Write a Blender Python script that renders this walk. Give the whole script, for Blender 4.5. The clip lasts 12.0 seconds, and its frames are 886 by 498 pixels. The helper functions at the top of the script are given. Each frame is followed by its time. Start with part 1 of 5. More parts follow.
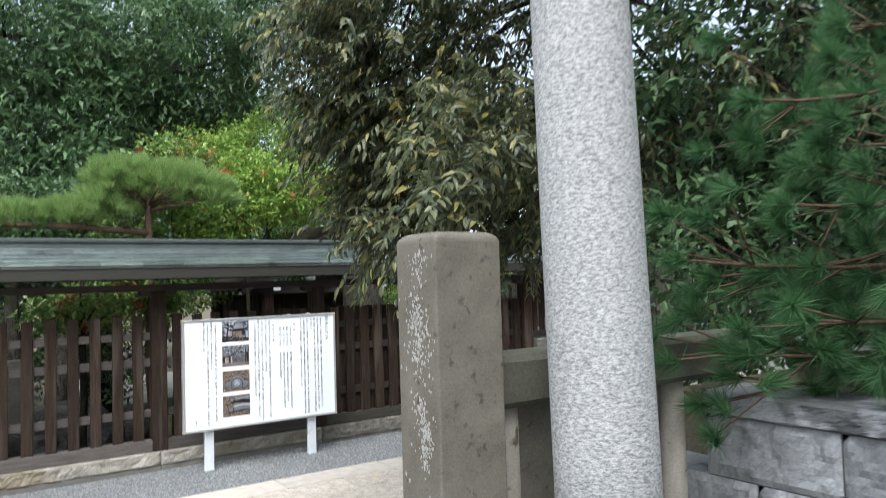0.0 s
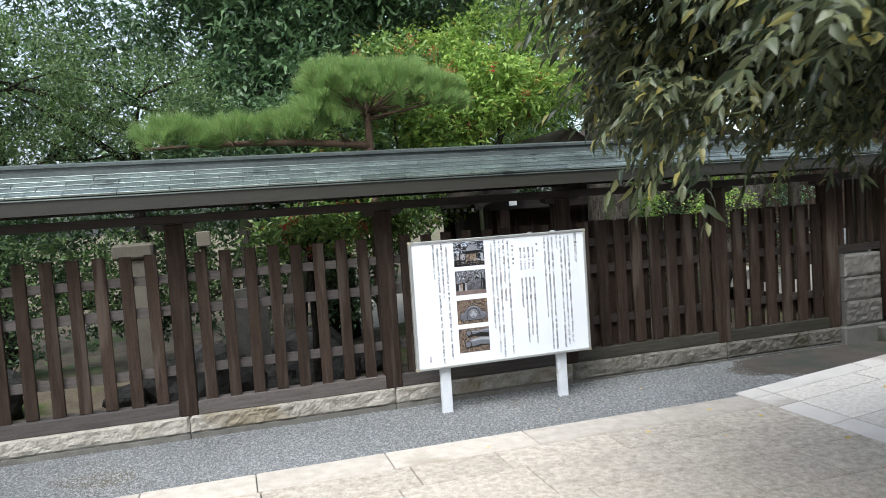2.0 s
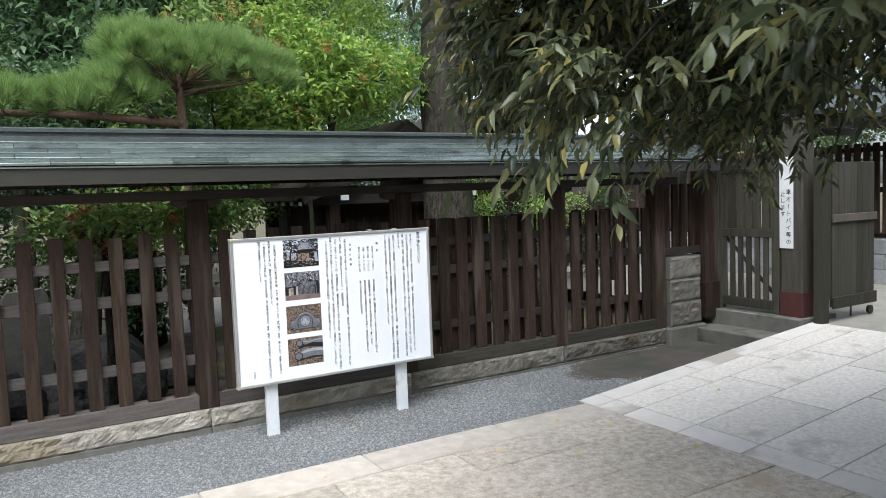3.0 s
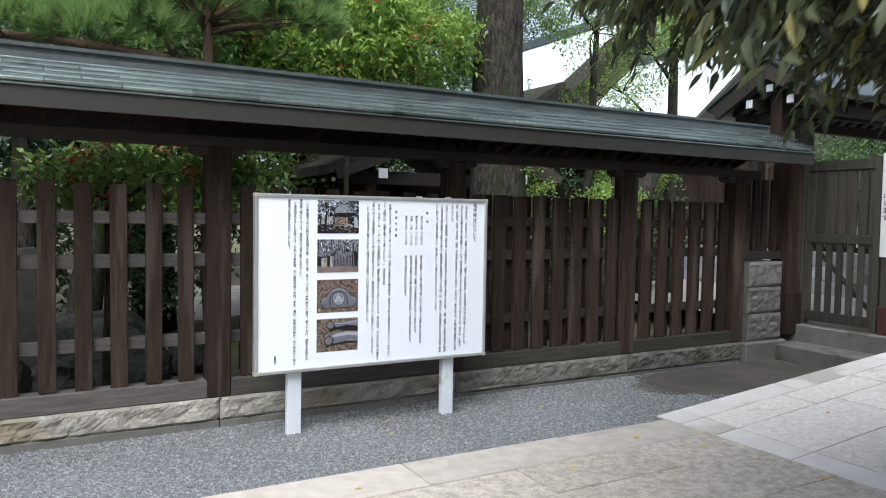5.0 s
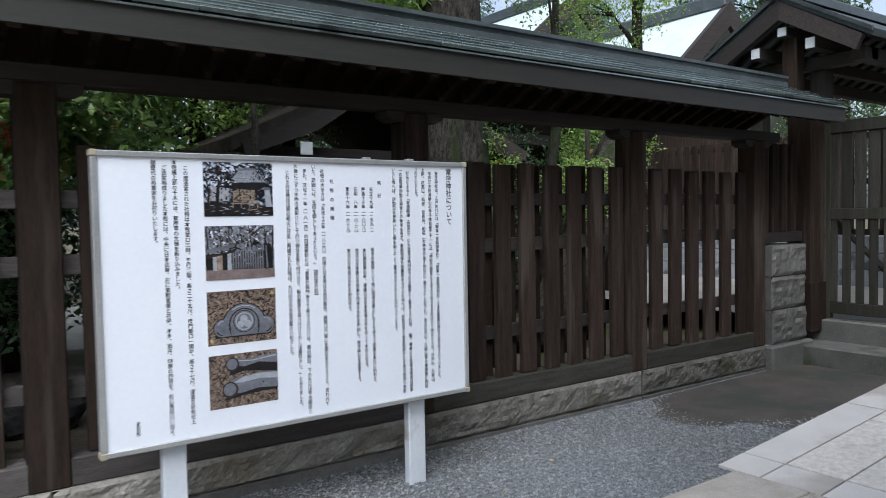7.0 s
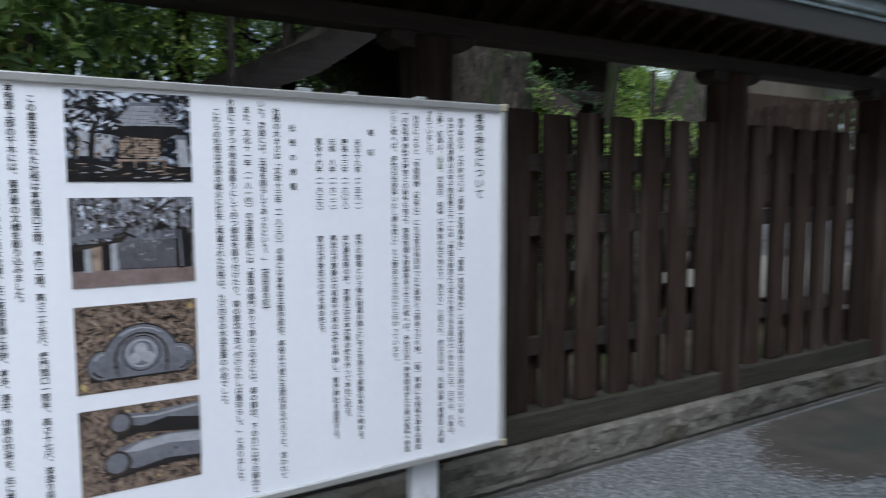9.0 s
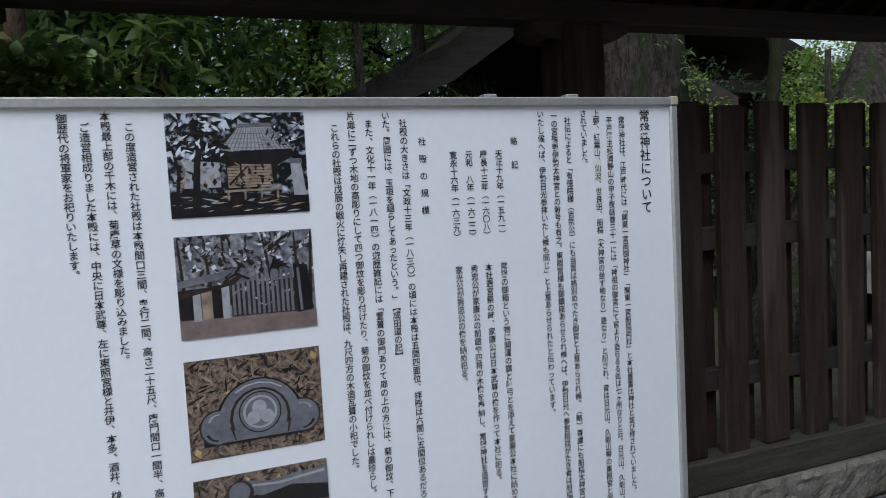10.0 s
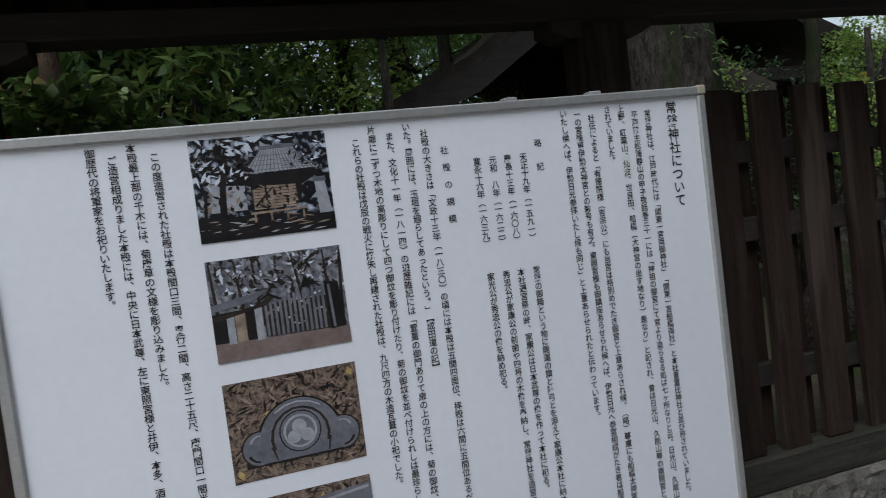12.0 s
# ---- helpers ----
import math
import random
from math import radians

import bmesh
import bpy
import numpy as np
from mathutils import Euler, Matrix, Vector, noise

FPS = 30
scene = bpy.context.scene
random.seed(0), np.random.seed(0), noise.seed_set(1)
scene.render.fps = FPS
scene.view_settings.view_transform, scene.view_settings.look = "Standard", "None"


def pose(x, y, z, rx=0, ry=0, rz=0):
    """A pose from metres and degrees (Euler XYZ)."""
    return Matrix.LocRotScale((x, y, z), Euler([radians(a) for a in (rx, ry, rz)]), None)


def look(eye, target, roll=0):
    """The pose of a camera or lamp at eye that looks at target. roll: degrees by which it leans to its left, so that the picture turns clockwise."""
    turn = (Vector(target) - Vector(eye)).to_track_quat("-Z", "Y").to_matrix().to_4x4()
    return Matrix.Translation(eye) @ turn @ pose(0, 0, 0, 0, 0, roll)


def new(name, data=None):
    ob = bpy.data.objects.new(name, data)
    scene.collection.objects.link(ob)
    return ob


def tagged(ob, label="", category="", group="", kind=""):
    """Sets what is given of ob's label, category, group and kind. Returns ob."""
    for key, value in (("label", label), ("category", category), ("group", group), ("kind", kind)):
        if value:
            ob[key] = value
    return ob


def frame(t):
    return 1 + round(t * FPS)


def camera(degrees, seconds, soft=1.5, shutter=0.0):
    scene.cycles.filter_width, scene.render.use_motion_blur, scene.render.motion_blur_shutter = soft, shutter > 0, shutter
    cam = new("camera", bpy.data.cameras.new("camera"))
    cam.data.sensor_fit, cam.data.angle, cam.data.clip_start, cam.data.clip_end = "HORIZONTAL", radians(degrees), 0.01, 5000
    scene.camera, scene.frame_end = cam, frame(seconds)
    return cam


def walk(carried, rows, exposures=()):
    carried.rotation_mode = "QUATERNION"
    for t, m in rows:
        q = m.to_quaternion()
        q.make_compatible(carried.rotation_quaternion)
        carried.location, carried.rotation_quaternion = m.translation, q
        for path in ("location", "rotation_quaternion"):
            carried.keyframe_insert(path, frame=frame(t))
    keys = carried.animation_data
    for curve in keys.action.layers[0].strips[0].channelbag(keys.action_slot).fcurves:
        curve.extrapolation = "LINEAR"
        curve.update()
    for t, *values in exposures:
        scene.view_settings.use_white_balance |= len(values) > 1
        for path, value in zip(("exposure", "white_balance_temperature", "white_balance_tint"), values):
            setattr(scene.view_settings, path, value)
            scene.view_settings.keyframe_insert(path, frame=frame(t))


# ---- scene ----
cam = camera(62.4, 12.0, 0.8, 0.4)
METRES, EYE, TILT, LEAN, TURN = 8.0, 2.19, 0.0, 0.0, -34.5
ROWS = [
    (0.0, 0.0, 0.0, 0.0, 0.07, 2.49, 1.71),
    (0.5, 0.0033, 0.0486, -0.0017, 3.2, -1.49, -0.04),
    (1.0, -0.003, 0.1055, -0.0019, 12.24, -3.14, 1.81),
    (1.5, -0.0309, 0.1571, -0.004, 14.7, -2.23, 0.72),
    (2.0, -0.0569, 0.2124, -0.0068, 17.96, -3.16, 3.89),
    (2.5, -0.085, 0.2605, -0.007, 9.49, -4.4, 1.66),
    (3.0, -0.1038, 0.3058, -0.0083, 3.71, -4.18, 2.15),
    (5.0, -0.1592, 0.4398, -0.0631, 5.22, -2.75, -0.94),
    (5.5, -0.18, 0.5052, -0.0886, 5.27, -3.93, 1.02),
    (6.0, -0.1937, 0.5672, -0.0867, 4.6, -3.23, -1.64),
    (6.5, -0.2057, 0.6303, -0.087, 0.71, -2.07, 0.86),
    (8.5, -0.1927, 0.8296, -0.0838, -3.28, -4.08, -0.75),
    (9.0, -0.2011, 0.8649, -0.0844, 1.96, -5.1, 0.15),
    (9.5, -0.2049, 0.8988, -0.0815, 14.81, -4.82, 3.71),
    (10.0, -0.2111, 0.9155, -0.0807, 12.53, -4.18, 3.07),
    (10.5, -0.2096, 0.9216, -0.0817, 11.71, -3.74, 6.08),
    (11.0, -0.2078, 0.9227, -0.0824, 12.76, -3.55, 6.66),
    (11.5, -0.2056, 0.9204, -0.0828, 13.84, -3.33, 7.75),
    (12.0, -0.2064, 0.9186, -0.0829, 15.87, -2.85, 7.16),
]
EXPOSURES = [(0.0, 1.3, 5950, 7), (3.0, 1.15, 5950, 7), (5.0, 1.0, 5850, 8), (6.6, 0.7, 5680, 9), (8.5, 0.44, 5550, 9), (9.0, 0.42, 5550, 9), (9.5, 0.22, 5600, 9), (10.0, 0.08, 5620, 9), (10.5, -0.04, 5680, 9), (12.0, -0.19, 5800, 9)]
walk(cam, [(t, pose(0, 0, EYE, TILT, LEAN, TURN) @ pose(METRES * x, METRES * y, METRES * z, 90 + pitch, roll, yaw)) for t, x, y, z, yaw, pitch, roll in ROWS], EXPOSURES)

# ---- light: a bright overcast sky over a shaded court ----
world = bpy.data.worlds.new("world")
scene.world = world
world.use_nodes = True
wn, wl = world.node_tree.nodes, world.node_tree.links
sky = wn.new("ShaderNodeTexSky")
sky.sky_type, sky.sun_disc = "NISHITA", False
sky.sun_elevation, sky.sun_rotation = radians(56), radians(218)
sky.air_density, sky.dust_density, sky.ozone_density = 1.0, 4.0, 1.0
grey = wn.new("ShaderNodeHueSaturation")
grey.inputs["Saturation"].default_value = 0.45
wl.new(sky.outputs["Color"], grey.inputs["Color"])
wl.new(grey.outputs["Color"], wn["Background"].inputs["Color"])
wn["Background"].inputs["Strength"].default_value = 0.15
sun = new("sun", bpy.data.lights.new("sun", "SUN"))
sun.data.energy, sun.data.angle, sun.data.color = 1.5, radians(60), (1.0, 0.985, 0.965)
sun.matrix_basis = look((-5.5, -7.0, 13.5), (0, 0, 0))


# ---- materials ----
def material(name, dark, light, scale=6.0, rough=0.8, bump=0.3, fine=60.0, stretch=(1, 1, 1), metal=0.0, stain=None, stain_scale=1.2,
             stain_amount=0.5, vary=0.25, position=False, contrast=(0.3, 0.7), bump_distance=0.01):
    """Two scales of noise between two colours, an optional stain, and a bump."""
    m = bpy.data.materials.new(name)
    m.use_nodes = True
    n, l = m.node_tree.nodes, m.node_tree.links
    b = n["Principled BSDF"]
    b.inputs["Roughness"].default_value, b.inputs["Metallic"].default_value = rough, metal
    if rough >= 0.85:
        b.inputs["Specular IOR Level"].default_value = 0.15
    coords, info, mapping = n.new("ShaderNodeTexCoord"), n.new("ShaderNodeObjectInfo"), n.new("ShaderNodeMapping")
    mapping.inputs["Scale"].default_value = stretch
    if position:
        geo = n.new("ShaderNodeNewGeometry")
        l.new(geo.outputs["Position"], mapping.inputs["Vector"])
    else:
        l.new(coords.outputs["Object"], mapping.inputs["Vector"])
        shift = n.new("ShaderNodeMath")
        shift.operation = "MULTIPLY"
        shift.inputs[1].default_value = 37.0
        l.new(info.outputs["Random"], shift.inputs[0])
        l.new(shift.outputs[0], mapping.inputs["Location"])
    coarse, grain = n.new("ShaderNodeTexNoise"), n.new("ShaderNodeTexNoise")
    for tex, s, d in ((coarse, scale, 6), (grain, fine, 3)):
        tex.inputs["Scale"].default_value, tex.inputs["Detail"].default_value = s, d
        l.new(mapping.outputs[0], tex.inputs["Vector"])
    blend = n.new("ShaderNodeMath")
    blend.operation = "MULTIPLY_ADD"
    blend.inputs[1].default_value = 0.45
    half = n.new("ShaderNodeMath")
    half.operation = "MULTIPLY"
    half.inputs[1].default_value = 0.55
    l.new(coarse.outputs["Fac"], half.inputs[0])
    l.new(grain.outputs["Fac"], blend.inputs[0])
    l.new(half.outputs[0], blend.inputs[2])
    ramp = n.new("ShaderNodeValToRGB")
    ramp.color_ramp.elements[0].position, ramp.color_ramp.elements[1].position = contrast
    ramp.color_ramp.elements[0].color, ramp.color_ramp.elements[1].color = (*dark, 1), (*light, 1)
    l.new(blend.outputs[0], ramp.inputs["Fac"])
    colour = ramp.outputs["Color"]
    if stain:
        spot, cut, mix = n.new("ShaderNodeTexNoise"), n.new("ShaderNodeValToRGB"), n.new("ShaderNodeMix")
        mix.data_type = "RGBA"
        spot.inputs["Scale"].default_value, spot.inputs["Detail"].default_value = stain_scale, 8
        l.new(mapping.outputs[0], spot.inputs["Vector"])
        cut.color_ramp.elements[0].position, cut.color_ramp.elements[1].position = 0.62 - 0.2 * stain_amount, 0.72 - 0.2 * stain_amount
        l.new(spot.outputs["Fac"], cut.inputs["Fac"])
        l.new(cut.outputs["Color"], mix.inputs["Factor"])
        l.new(colour, mix.inputs["A"])
        mix.inputs["B"].default_value = (*stain, 1)
        colour = mix.outputs["Result"]
    if vary:
        hsv, spread = n.new("ShaderNodeHueSaturation"), n.new("ShaderNodeMapRange")
        spread.inputs["To Min"].default_value, spread.inputs["To Max"].default_value = 1 - vary, 1 + vary
        l.new(info.outputs["Random"], spread.inputs["Value"])
        l.new(spread.outputs[0], hsv.inputs["Value"])
        l.new(colour, hsv.inputs["Color"])
        colour = hsv.outputs["Color"]
    l.new(colour, b.inputs["Base Color"])
    if bump:
        bp = n.new("ShaderNodeBump")
        bp.inputs["Strength"].default_value, bp.inputs["Distance"].default_value = bump, bump_distance
        l.new(blend.outputs[0], bp.inputs["Height"])
        l.new(bp.outputs["Normal"], b.inputs["Normal"])
    return m


def leaf_material(name, dark, light, rough=0.45, through_light=0.25, odd=None, odd_share=0.1):
    """Leaves: colour by leaf, some gloss, some light passing through."""
    m = bpy.data.materials.new(name)
    m.use_nodes = True
    n, l = m.node_tree.nodes, m.node_tree.links
    b, out = n["Principled BSDF"], n["Material Output"]
    b.inputs["Roughness"].default_value = rough
    geo, ramp = n.new("ShaderNodeNewGeometry"), n.new("ShaderNodeValToRGB")
    ramp.color_ramp.elements[0].color, ramp.color_ramp.elements[1].color = (*dark, 1), (*light, 1)
    if odd:
        ramp.color_ramp.elements[1].position = 1 - odd_share
        e = ramp.color_ramp.elements.new(1.0)
        e.color = (*odd, 1)
    l.new(geo.outputs["Random Per Island"], ramp.inputs["Fac"])
    l.new(ramp.outputs["Color"], b.inputs["Base Color"])
    t, mix = n.new("ShaderNodeBsdfTranslucent"), n.new("ShaderNodeMixShader")
    l.new(ramp.outputs["Color"], t.inputs["Color"])
    mix.inputs["Fac"].default_value = through_light
    l.new(b.outputs[0], mix.inputs[1])
    l.new(t.outputs[0], mix.inputs[2])
    l.new(mix.outputs[0], out.inputs["Surface"])
    return m


WOOD = material("weathered_wood", (0.0172, 0.0106, 0.0073), (0.055, 0.0375, 0.0275), 5, 0.85, 0.3, 45, (7, 7, 0.6), stain=(0.066, 0.050, 0.039), stain_scale=1.5, stain_amount=0.4)
WOOD_X = material("weathered_beam_wood", (0.017, 0.0118, 0.009), (0.050, 0.038, 0.031), 5, 0.75, 0.25, 45, (0.6, 7, 7))
OLIVE = material("painted_fascia_board", (0.017, 0.0155, 0.011), (0.031, 0.0285, 0.021), 4, 0.6, 0.1, 40, (0.6, 6, 6), vary=0.08)
WOOD_RAIL = material("greyed_rail_wood", (0.038, 0.031, 0.027), (0.112, 0.096, 0.086), 5, 0.8, 0.25, 45, (0.6, 7, 7))
MOSS_RAIL = material("moss_greyed_rail_wood", (0.026, 0.023, 0.018), (0.075, 0.070, 0.055), 5, 0.85, 0.3, 45, (0.6, 7, 7), stain=(0.040, 0.041, 0.026), stain_scale=1.1, stain_amount=0.4)
MOSS_STONE = material("dirty_split_stone", (0.085, 0.078, 0.064), (0.215, 0.20, 0.17), 9, 0.92, 0.8, 60, stain=(0.085, 0.078, 0.056), stain_scale=1.8, stain_amount=0.4, bump_distance=0.02)
RED_WOOD = material("reddish_soffit_boards", (0.045, 0.016, 0.012), (0.08, 0.034, 0.026), 5, 0.8, 0.2, 40, (6, 0.6, 6))
PALE_WOOD = material("bleached_wood", (0.034, 0.031, 0.024), (0.080, 0.074, 0.060), 4, 0.85, 0.25, 45, (7, 7, 0.5), stain=(0.05, 0.05, 0.034), stain_scale=0.8, stain_amount=0.4)
COPPER = material("verdigris_copper", (0.14, 0.172, 0.160), (0.29, 0.335, 0.315), 3, 0.25, 0.04, 25, (1, 1, 1), 0.7, stain=(0.10, 0.115, 0.11), stain_scale=4, stain_amount=0.1, vary=0.22, position=True)
COPPER_PALE = material("pale_copper_sheet", (0.52, 0.60, 0.585), (0.72, 0.77, 0.76), 2, 0.35, 0.05, 20, vary=0.05, position=True)
RIDGE = material("dark_copper_ridge", (0.05, 0.056, 0.055), (0.105, 0.12, 0.117), 4, 0.4, 0.06, 30, metal=0.3)
ROUGH_STONE = material("split_face_stone", (0.20, 0.18, 0.148), (0.42, 0.39, 0.335), 8, 0.9, 0.8, 60, stain=(0.23, 0.195, 0.14), stain_scale=1.6, stain_amount=0.35, bump_distance=0.02)
FOOT_STONE = material("footing_stone", (0.095, 0.089, 0.078), (0.185, 0.174, 0.155), 6, 0.9, 0.4, 80)
GRANITE = material("speckled_granite", (0.20, 0.20, 0.20), (0.62, 0.615, 0.60), 55, 0.8, 0.8, 170, (1, 1, 2.2), contrast=(0.38, 0.60), vary=0, bump_distance=0.004)
PILLAR_STONE = material("weathered_pillar_stone", (0.125, 0.110, 0.088), (0.215, 0.195, 0.16), 8, 0.9, 0.6, 130, stain=(0.085, 0.076, 0.062), stain_scale=24, stain_amount=0.02, vary=0.05, bump_distance=0.006)
LICHEN = material("pale_lichen", (0.34, 0.33, 0.30), (0.52, 0.51, 0.47), 30, 0.95, 0.5, 120)
WALL_STONE = material("grey_wall_stone", (0.21, 0.212, 0.22), (0.42, 0.423, 0.43), 5, 0.85, 0.6, 50, stain=(0.13, 0.13, 0.13), stain_scale=3, stain_amount=0.4, bump_distance=0.02)
RAIL_STONE = material("mossy_rail_stone", (0.10, 0.10, 0.075), (0.20, 0.195, 0.15), 4, 0.9, 0.4, 70)
POST_STONE = material("buff_stone_baluster", (0.28, 0.25, 0.21), (0.44, 0.41, 0.36), 6, 0.85, 0.4, 100, stain=(0.12, 0.10, 0.08), stain_scale=14, stain_amount=0.1)
SLAB = material("hammered_paving_stone", (0.24, 0.205, 0.16), (0.58, 0.52, 0.44), 18, 0.85, 0.7, 75, stain=(0.36, 0.29, 0.21), stain_scale=1.1, stain_amount=0.1, vary=0.07, bump_distance=0.006)
RAMP_EDGE = material("smooth_ramp_border", (0.50, 0.465, 0.42), (0.64, 0.60, 0.55), 4, 0.8, 0.15, 140, stain=(0.40, 0.36, 0.31), stain_scale=1.8, stain_amount=0.25, vary=0.06)
SLAB_SMOOTH = material("smooth_paving_stone", (0.35, 0.305, 0.25), (0.54, 0.49, 0.42), 9, 0.8, 0.2, 120, stain=(0.32, 0.28, 0.22), stain_scale=1.6, stain_amount=0.1, vary=0.08)
RAMP = material("pale_ramp_stone", (0.44, 0.40, 0.35), (0.74, 0.69, 0.625), 26, 0.85, 0.5, 120, stain=(0.42, 0.385, 0.335), stain_scale=2.3, stain_amount=0.1, vary=0.07)
STEP = material("step_concrete", (0.085, 0.082, 0.072), (0.17, 0.165, 0.148), 5, 0.9, 0.35, 80, stain=(0.06, 0.066, 0.04), stain_scale=2, stain_amount=0.35)
GRAVEL = material("grey_gravel", (0.075, 0.08, 0.082), (0.27, 0.275, 0.275), 45, 0.9, 0.9, 160, vary=0, position=True, contrast=(0.36, 0.64), stain=(0.14, 0.125, 0.10), stain_scale=0.8, stain_amount=0.25, bump_distance=0.012)
PEBBLE = material("gravel_chips", (0.07, 0.074, 0.076), (0.44, 0.44, 0.43), 30, 0.85, 0.2, 150, vary=0, position=True, contrast=(0.35, 0.65))
EARTH = material("garden_earth", (0.07, 0.055, 0.038), (0.17, 0.14, 0.10), 3, 0.95, 0.6, 40, vary=0, position=True, stain=(0.075, 0.10, 0.03), stain_scale=0.7, stain_amount=0.5, bump_distance=0.03)
MUD = material("damp_earth", (0.036, 0.030, 0.024), (0.088, 0.075, 0.060), 4, 0.8, 0.6, 60, vary=0, position=True, stain=(0.036, 0.040, 0.030), stain_scale=1.3, stain_amount=0.45)
SAND = material("pale_court_sand", (0.22, 0.205, 0.175), (0.36, 0.335, 0.29), 3, 0.95, 0.3, 60, vary=0, position=True)
ROCK = material("dark_garden_rock", (0.016, 0.015, 0.014), (0.065, 0.062, 0.057), 4, 0.9, 0.9, 25, bump_distance=0.04)
BARK = material("grey_bark", (0.010, 0.0085, 0.007), (0.072, 0.063, 0.050), 9, 0.95, 1.0, 40, (3, 3, 0.8), contrast=(0.38, 0.66), stain=(0.024, 0.032, 0.012), stain_scale=1.6, stain_amount=0.35, bump_distance=0.03)
PINE_BARK = material("brown_pine_bark", (0.06, 0.038, 0.026), (0.17, 0.115, 0.08), 12, 0.95, 0.8, 50, (3, 3, 1), bump_distance=0.02)
BOARD = material("white_board_face", (0.78, 0.80, 0.84), (0.84, 0.855, 0.885), 2, 0.35, 0.0, 40, vary=0)
ALUMINIUM = material("dull_aluminium", (0.40, 0.40, 0.38), (0.56, 0.56, 0.54), 5, 0.4, 0.03, 90, metal=0.6, vary=0)
BRASSY = material("yellowed_corner_plastic", (0.34, 0.30, 0.20), (0.44, 0.40, 0.29), 9, 0.5, 0.0, 60, vary=0)
LEG_WHITE = material("white_painted_leg", (0.62, 0.64, 0.66), (0.74, 0.75, 0.77), 4, 0.5, 0.05, 50, vary=0, stain=(0.42, 0.40, 0.36), stain_scale=4, stain_amount=0.05)
INK = material("black_ink", (0.012, 0.012, 0.014), (0.02, 0.02, 0.022), 9, 0.7, 0.0, 50, vary=0)
PATCH = material("pale_correction_sticker", (0.72, 0.76, 0.72), (0.78, 0.81, 0.77), 5, 0.5, 0.0, 40, vary=0)
WHITE_PAINT = material("white_beam_end_paint", (0.72, 0.72, 0.70), (0.82, 0.82, 0.80), 6, 0.6, 0.0, 40, vary=0)
RED_PAINT = material("worn_red_paint", (0.06, 0.016, 0.014), (0.11, 0.034, 0.028), 6, 0.7, 0.2, 50)
BLACK_RUBBER = material("black_rubber", (0.012, 0.012, 0.012), (0.03, 0.03, 0.03), 9, 0.6, 0.0, 60)
ORANGE = material("orange_painted_wood", (0.55, 0.20, 0.03), (0.70, 0.30, 0.05), 6, 0.6, 0.0, 50)
SHINGLE = material("dark_bark_roof", (0.035, 0.028, 0.023), (0.095, 0.08, 0.066), 8, 0.9, 0.5, 60)
PLASTER = material("pale_plaster", (0.10, 0.088, 0.068), (0.17, 0.15, 0.118), 3, 0.9, 0.1, 60)
PHOTO_TREES = material("printed_tree_tones", (0.008, 0.009, 0.013), (0.50, 0.56, 0.66), 30, 0.35, 0.0, 60, vary=0, contrast=(0.47, 0.64))
PHOTO_GROVE = material("printed_grove_tones", (0.022, 0.023, 0.026), (0.36, 0.37, 0.41), 34, 0.35, 0.0, 70, vary=0, contrast=(0.36, 0.68))
PHOTO_LITTER = material("printed_leaf_litter", (0.035, 0.025, 0.02), (0.30, 0.225, 0.17), 60, 0.35, 0.0, 140, vary=0, contrast=(0.38, 0.66))
PHOTO_TILE = material("printed_grey_tile", (0.09, 0.095, 0.11), (0.20, 0.205, 0.23), 12, 0.35, 0.0, 60, vary=0)
PHOTO_LIGHT = material("printed_light_grey", (0.26, 0.27, 0.29), (0.42, 0.43, 0.46), 30, 0.35, 0.0, 70, vary=0)
PHOTO_DARK = material("printed_dark_brown", (0.014, 0.011, 0.009), (0.045, 0.035, 0.028), 20, 0.35, 0.0, 60, vary=0)
PHOTO_BROWN = material("printed_lit_boards", (0.12, 0.085, 0.06), (0.42, 0.33, 0.25), 24, 0.35, 0.0, 60, vary=0)
PHOTO_YELLOW = material("printed_yellow_leaf", (0.36, 0.24, 0.07), (0.55, 0.42, 0.18), 20, 0.35, 0.0, 60, vary=0)
PHOTO_SKY = material("printed_pale_sky", (0.52, 0.58, 0.68), (0.68, 0.72, 0.78), 12, 0.35, 0.0, 60, vary=0)
PHOTO_BARK = material("printed_leaf_brown", (0.17, 0.11, 0.08), (0.34, 0.25, 0.19), 20, 0.35, 0.0, 60, vary=0)
PHOTO_BLACK = material("printed_shadow", (0.006, 0.006, 0.007), (0.02, 0.018, 0.018), 20, 0.35, 0.0, 60, vary=0)
PHOTO_EARTH = material("printed_red_earth", (0.13, 0.095, 0.085), (0.26, 0.20, 0.185), 14, 0.35, 0.0, 60, vary=0)

OVERHANG = leaf_material("glossy_drooping_leaves", (0.034, 0.050, 0.028), (0.19, 0.21, 0.108), 0.32, 0.46, (0.40, 0.34, 0.10), 0.14)
DARK_LEAF = leaf_material("dark_evergreen_leaves", (0.032, 0.070, 0.032), (0.15, 0.235, 0.10), 0.38, 0.34)
MID_LEAF = leaf_material("mid_green_leaves", (0.06, 0.11, 0.035), (0.18, 0.26, 0.09), 0.5, 0.4)
BRIGHT_LEAF = leaf_material("fresh_green_leaves", (0.13, 0.24, 0.045), (0.40, 0.54, 0.12), 0.5, 0.5, (0.36, 0.25, 0.05), 0.06)
SHRUB_LEAF = leaf_material("glossy_shrub_leaves", (0.075, 0.15, 0.035), (0.25, 0.36, 0.09), 0.4, 0.35, (0.26, 0.17, 0.06), 0.08)
RED_BERRY = leaf_material("red_seed_clusters", (0.32, 0.02, 0.025), (0.55, 0.06, 0.05), 0.5, 0.1)
